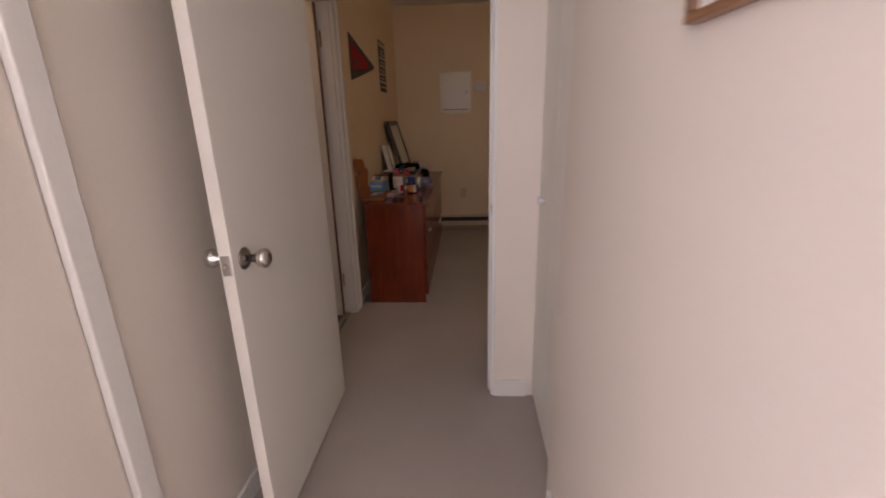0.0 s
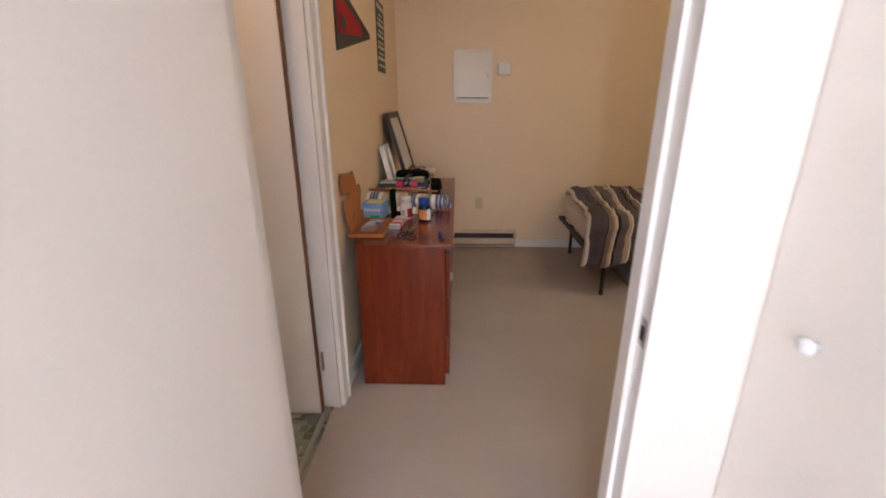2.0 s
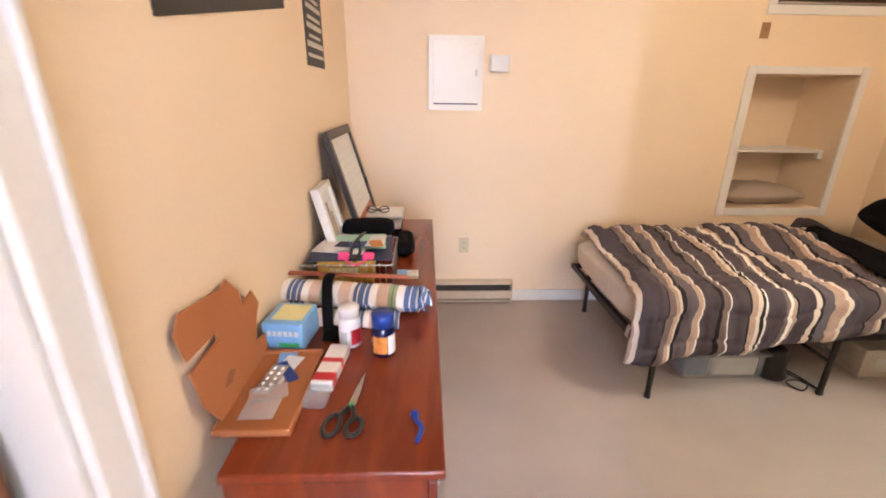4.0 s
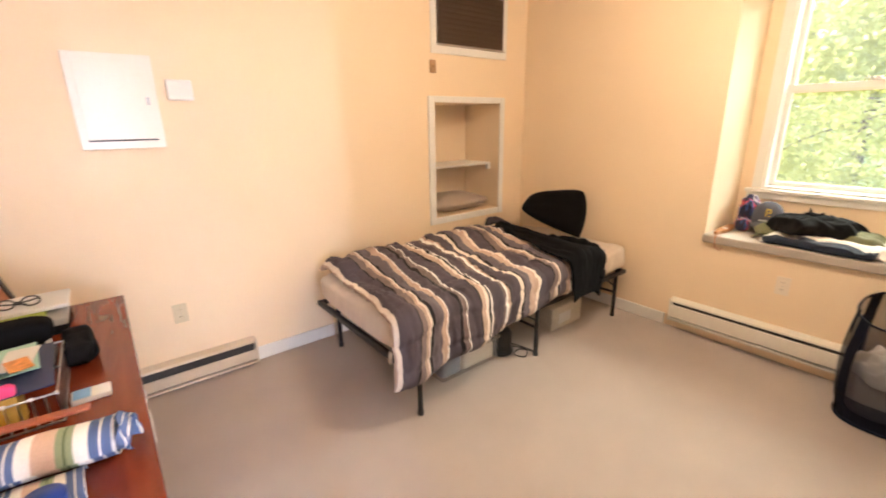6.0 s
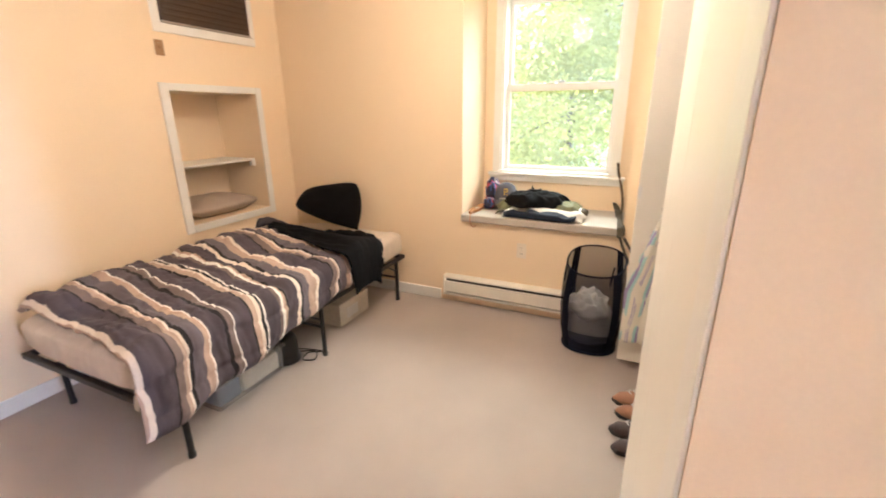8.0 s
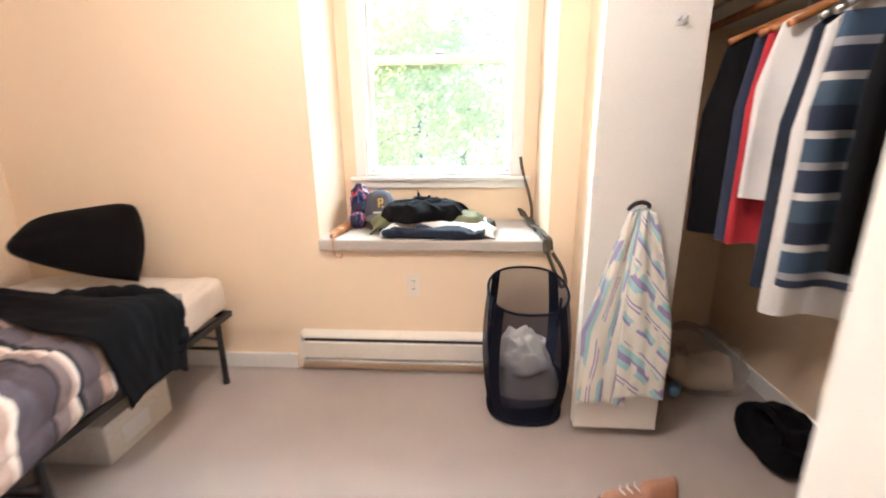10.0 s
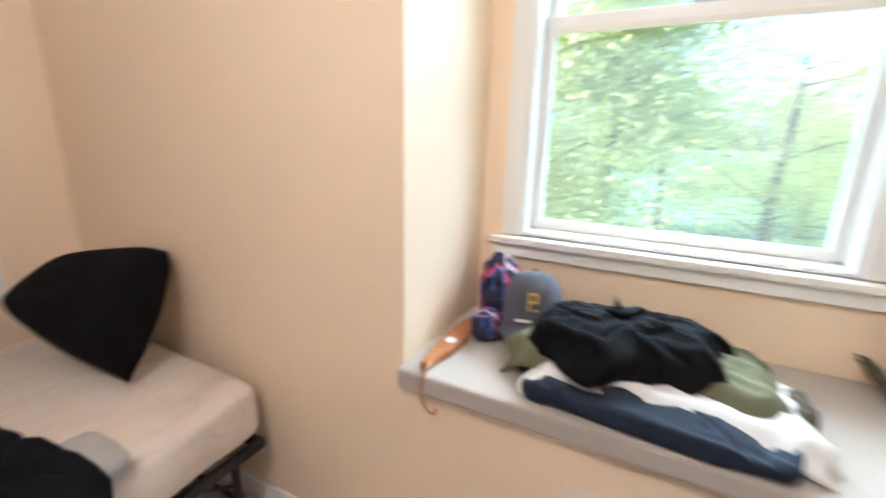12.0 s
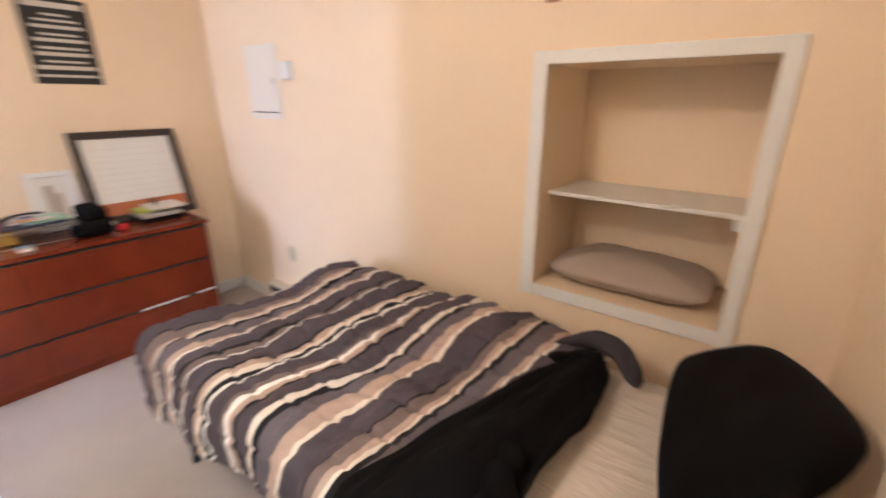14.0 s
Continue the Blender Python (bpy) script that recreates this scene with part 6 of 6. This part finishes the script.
# ---- closet ----
bif = thing("door_5", (1.5, 3.64, 0.0), "white painted closed bifold closet doors", "door", kind="structure")
part("leaf", box(1.064, 1.545, 3.634, 3.666, 0.03, 2.05, bevel=0.003), "door", bif)
part("leaf", box(1.549, 2.03, 3.634, 3.666, 0.03, 2.05, bevel=0.003), "door", bif)
part("casing", box(0.967, 1.060, YS, YS + 0.006, 0, 2.12, bevel=0.002), "trim", bif)
part("casing", box(1.064, 3.10, YS, YS + 0.010, 2.055, 2.12, bevel=0.002), "trim", bif)
fold = thing("door_6", (3.0, 3.62, 0.0), "white painted bifold closet door folded open", "door", kind="structure")
part("leaf", box(3.052, 3.080, 3.400, 3.738, 0.05, 2.05, bevel=0.003), "door", fold)
part("leaf", box(3.086, 3.114, 3.400, 3.738, 0.05, 2.05, bevel=0.003), "door", fold)
for z in (0.3, 1.05, 1.75):
    part("hinge", box(3.046, 3.052, 3.720, 3.740, z, z + 0.06, bevel=0.001), "white_gloss", fold)
tk = thing("towel_hook", (3.045, 3.565, 1.005), "dark metal hook on the white door", "hook")
part("hook", tube(along([(3.052, 3.600, 0.990), (3.032, 3.600, 1.003), (3.022, 3.585, 1.017), (3.022, 3.560, 1.019), (3.030, 3.537, 1.007), (3.052, 3.535, 0.990)], 24), 0.008, 8), "black_metal", tk, smooth=True)
hk2 = thing("door_hooks", (3.045, 3.495, 1.62), "small white double hook high on the door", "hook")
part("plate", box(3.048, 3.052, 3.480, 3.515, 1.60, 1.635, bevel=0.001), "white_gloss", hk2)
for y in (3.488, 3.507):
    part("prong", tube([(3.048, y, 1.615), (3.028, y, 1.612), (3.024, y, 1.622)], 0.003, 6), "steel", hk2)


def towel_at(side):
    def at(u, v):
        """The towel hangs from its middle: two overlapping halves that spread towards the hem."""
        z = 1.000 - v * (0.80 if side else 0.76) - 0.03 * abs(u - 0.5)
        spread = min(1, v / 0.6) ** 0.85
        half = 0.022 + 0.072 * spread
        y = (3.578 + 0.068 * spread if side else 3.548 - 0.045 * spread) + (0.5 - u) * 2 * half + 0.006 * smooth_noise(u * 3, v * 6, 9.0 + side)
        fold_d = 0.009 * math.cos(u * 3.2 * math.pi) * (0.3 + 0.7 * (1 - spread)) + 0.010 * smooth_noise(u * 5, v * 4, 3.0 + side)
        x = 3.030 + fold_d - (0.006 if side else 0.016)
        return Vector((min(x, 3.046), y, z))
    return at


tw = thing("bath_towel", (3.030, 3.575, 0.7), "pale bath towel with purple and turquoise strokes on a hook", "towel")
for s in (0, 1):
    b = sheet(26, 60, towel_at(s), thick=0.006)
    uvl = b.loops.layers.uv.active
    for f in b.faces:
        for l_ in f.loops:
            u, v = l_[uvl].uv
            l_[uvl].uv = (0.75 * u + 0.28 * v + 0.05, 0.8 * v + 3.0) if s else (1.75 * v - 0.42 * u + 0.5, 0.5 * v + 0.5 * u)
    part("hanging_fold", b, "towel", tw, smooth=True)

rodt = thing("closet_rod", (2.6, 3.12, 1.70), "wooden closet rod under a white shelf", "closet rod")
part("rod", tube([(1.12, 3.13, 1.70), (XE + 0.4, 3.13, 1.70)], 0.016, 14), "hanger_wood", rodt)
shelf = thing("closet_shelf", (2.6, 3.0, 1.76), "white closet shelf board", "shelf", kind="structure")
part("board", box(1.12, XE + 0.4, 2.754, 3.14, 1.765, 1.785, bevel=0.003), "trim", shelf)
part("cleat", box(1.12, XE + 0.4, 2.74, 2.758, 1.70, 1.765, bevel=0.002), "trim", shelf)


def garment(name, x, width, length, mat, label, cat, thick=0.05, tilt=0.0, hook_mat="hanger_wood", seed=0.0, top=1.60):
    """A garment on a hanger, seen from its edge: it hangs in a plane across the rod."""
    g = thing(name, (x, 3.13, top - length), label, cat, "clothes on the closet rod")
    y0, y1 = 3.13 - width / 2, 3.13 + width / 2

    def at(u, v):
        a = 2 * math.pi * u
        w = (width / 2) * (0.80 + 0.2 * min(1, v * 2.5)) * (0.16 + 0.84 * min(1, (v / 0.10) ** 0.55))
        t = thick * (0.35 + 0.65 * min(1, v * 3)) * (1 + 0.35 * smooth_noise(v * 3, seed, 1))
        yy = math.copysign(abs(math.cos(a)) ** 0.7, math.cos(a)) * w
        xx = math.copysign(abs(math.sin(a)) ** 0.7, math.sin(a)) * t / 2
        fold_d = 0.018 * math.sin(yy * 34 + seed * 5) * min(1, v * 2)
        return Vector((x + xx + fold_d + tilt * yy, 3.13 + yy, top - v * length + 0.01 * smooth_noise(yy * 9, v, seed)))

    part("cloth", sheet(44, 40, at), mat, g, smooth=True)
    h = part("hanger", tube(along([(x, y0 + 0.03, top - 0.06), (x, 3.13 - 0.06, top + 0.005), (x, 3.13, top + 0.02), (x, 3.13 + 0.06, top + 0.005), (x, y1 - 0.03, top - 0.06)], 24), 0.010, 8), hook_mat, g, smooth=True)
    part("hook", tube(along([(x, 3.13, top + 0.02), (x, 3.13, top + 0.07), (x, 3.148, top + 0.095), (x, 3.142, top + 0.118), (x, 3.118, top + 0.118)], 16), 0.0022, 6), "steel", h, smooth=True)
    return g


for row in [("black_coat", 3.020, 0.50, 0.80, "cloth_black", "long black coat on a hanger", "coat", 0.12, 0.1, "hanger_wood", 1.0), ("navy_shirt", 2.900, 0.46, 0.80, "navy_cloth", "navy blue shirt on a wooden hanger", "shirt", 0.06, 0.12, "hanger_wood", 2.0),
            ("red_jersey", 2.840, 0.46, 0.80, "red_cloth", "red jersey on a wooden hanger", "shirt", 0.05, 0.12, "hanger_wood", 3.0), ("white_shirt", 2.780, 0.46, 0.62, "white_cloth", "white shirt on a wooden hanger", "shirt", 0.06, 0.14, "hanger_wood", 4.0),
            ("dark_trousers", 2.710, 0.40, 0.92, "denim", "dark blue trousers on a hanger", "trousers", 0.06, 0.12, "steel", 5.0), ("white_blouse", 2.650, 0.42, 0.98, "white_cloth", "long white blouse on a hanger", "shirt", 0.05, 0.15, "steel", 6.0),
            ("plaid_shirt", 2.570, 0.48, 0.85, "plaid", "blue plaid shirt on a hanger", "shirt", 0.07, 0.1, "steel", 7.0), ("dark_sweater", 2.450, 0.48, 0.75, "cloth_black", "dark sweater on a hanger", "sweater", 0.09, 0.0, "hanger_wood", 8.0)]:
    garment(*row[:3], row[3] * 0.86, *row[4:7], thick=row[7], tilt=row[8], hook_mat=row[9], seed=row[10])
bag = puff("plastic_bag", "clear_bag", (3.54, 3.03, 0.125), (0.52, 0.40, 0.25), e=(0.8, 0.6), wave=0.06, freq=11, nu=36, nv=60)
tagged(bag, "clear plastic bag of belongings on the closet floor", "plastic bag")
part("tied_top", tube(along([(3.46, 3.12, 0.20), (3.42, 3.15, 0.25), (3.40, 3.19, 0.26), (3.38, 3.23, 0.23)], 14), [0.03 - 0.022 * math.sin(3.14 * k / 14) + 0.004 * math.sin(k * 2.1) for k in range(15)], 10), "clear_bag", bag, "gathered plastic top", smooth=True)
bagc = puff("stored_clothes", "box_card", (3.55, 3.02, 0.09), (0.40, 0.30, 0.17), e=(0.8, 0.6), wave=0.05, freq=9)
tagged(bagc, "brownish clothes packed inside the plastic bag", "clothes")
scrap = puff("blue_wrapper", "tissue_blue", (3.40, 3.165, 0.03), (0.13, 0.05, 0.05), e=(0.8, 0.6), wave=0.012, freq=20, turn=R(radians(-35), 4, "Z"), nu=14, nv=24)
tagged(scrap, "crumpled blue wrapper beside the plastic bag", "wrapper")
blackbag = puff("black_bag", "cloth_black", (2.98, 2.93, 0.08), (0.34, 0.28, 0.16), e=(0.7, 0.6), wave=0.04, freq=9, seed=8)
tagged(blackbag, "soft black bag lying on the closet floor", "bag")
part("strap", tube(along([(2.89, 3.01, 0.13), (2.87, 3.03, 0.19), (2.95, 3.03, 0.22), (3.04, 3.02, 0.19), (3.07, 3.00, 0.13)], 20), 0.010, 8), "cloth_black", blackbag, smooth=True)


def shoe(m, mat, label):
    s = thing("shoe", m.translation, label, "shoe", "shoes in the closet")
    part("sole", prism([(-0.13, -0.035), (-0.05, -0.030), (0.05, -0.042), (0.115, -0.035), (0.14, 0.0), (0.115, 0.035), (0.05, 0.042), (-0.05, 0.034), (-0.13, 0.035)], 0.022, m, bevel=0.004), "dark", s)
    part("upper", sheet(24, 14, lambda u, v: m @ Vector((-0.128 + 0.262 * u, (0.040 - 0.008 * math.cos(u * 6)) * math.cos(math.pi * v) * min(1, (1 - u) * 6 + 0.25), 0.02 + (0.085 - 0.055 * u) * math.sin(math.pi * v) * min(1, (1 - u) * 7 + 0.2) + (0.02 if u < 0.4 else 0) * math.sin(math.pi * v))), thick=0.004), mat, s, smooth=True)
    for k in range(3):
        part("lace", tube([m @ Vector((-0.0 + 0.025 * k, -0.02, 0.088 - 0.006 * k)), m @ Vector((0.012 + 0.025 * k, 0.0, 0.092 - 0.007 * k)), m @ Vector((0.0 + 0.025 * k, 0.02, 0.088 - 0.006 * k))], 0.003, 6), "white_cloth", s)


shoe(Matrix.Translation((2.70, 3.60, 0)) @ R(radians(95), 4, "Z"), "shoe", "tan leather shoe on the closet floor")
shoe(Matrix.Translation((2.58, 3.58, 0)) @ R(radians(88), 4, "Z"), "shoe", "tan leather shoe on the closet floor")
shoe(Matrix.Translation((2.43, 3.60, 0)) @ R(radians(84), 4, "Z"), "shoe_dark", "dark leather shoe on the closet floor")
shoe(Matrix.Translation((2.32, 3.58, 0)) @ R(radians(92), 4, "Z"), "shoe_dark", "dark leather shoe on the closet floor")

# ---- outside ----
structure("ground", boxes((4.6, 260, -250, 260, -3.1, -3.0)), "grass", "grassy ground below the window", "ground")


def tree(at, height, spread, leaves, seed, label):
    rng = random.Random(seed)
    t = thing("tree", at, label, "tree")
    base = Vector(at)
    top = base + Vector((0.2, -0.1, height))
    part("trunk", tube(along([base, base.lerp(top, 0.35) + Vector((0.15, 0.1, 0)), base.lerp(top, 0.7), top], 14), [0.22 - 0.013 * k for k in range(15)], 10), "bark", t, smooth=True)
    ends = []
    for k in range(16):
        a, f = rng.uniform(0, 6.28), rng.uniform(0.15, 0.95)
        s = base.lerp(top, f)
        e = s + Vector((math.cos(a), math.sin(a), rng.uniform(0.1, 0.6))) * spread * rng.uniform(0.5, 1.0)
        mid = s.lerp(e, 0.5) + Vector((0, 0, 0.15))
        part("limb", tube(along([s, mid, e], 8), [0.035 - 0.0034 * i for i in range(9)], 6), "bark", t, smooth=True)
        ends += [(s.lerp(e, 0.35), 0.6), (s.lerp(e, 0.55), 0.7), (e, 0.8), (s.lerp(e, 0.8), 0.75)]
    verts, faces = [], []
    for k in range(leaves):
        c, r = ends[rng.randrange(len(ends))]
        p = c + Vector((rng.gauss(0, r), rng.gauss(0, r), rng.gauss(0, r * 0.7)))
        d = Vector((rng.gauss(0, 1), rng.gauss(0, 1), rng.gauss(0, 0.7))).normalized()
        n = d.cross(Vector((rng.gauss(0, 1), rng.gauss(0, 1), rng.gauss(0, 1)))).normalized()
        l, w = rng.uniform(0.08, 0.15), rng.uniform(0.026, 0.048)
        i = len(verts)
        verts += [p, p + d * l * 0.5 + n * w, p + d * l, p + d * l * 0.5 - n * w]
        faces.append((i, i + 1, i + 2, i + 3))
    me = bpy.data.meshes.new("crown")
    me.from_pydata(verts, [], faces)
    me.materials.append(M["leaves"])
    c = new("crown", me)
    c.parent = t
    c.matrix_parent_inverse = t.matrix_basis.inverted()


tree((11.5, 7.3, -3.0), 10.5, 3.0, 34000, 3, "tall leafy green tree close outside the window")
tree((14.5, 5.8, -3.0), 8.6, 3.0, 30000, 11, "leafy green tree before the window")
tree((19.0, 1.4, -3.0), 7.2, 3.6, 16000, 5, "thinly leaved green tree beyond the window")
tree((18.0, 9.4, -3.0), 11.5, 3.6, 22000, 8, "tall leafy green tree farther off")
tree((25.0, 4.6, -3.0), 8.0, 4.6, 26000, 14, "leafy green tree behind the others")
tree((28.0, -1.5, -3.0), 8.0, 4.6, 20000, 21, "leafy green tree at the far end of the garden")
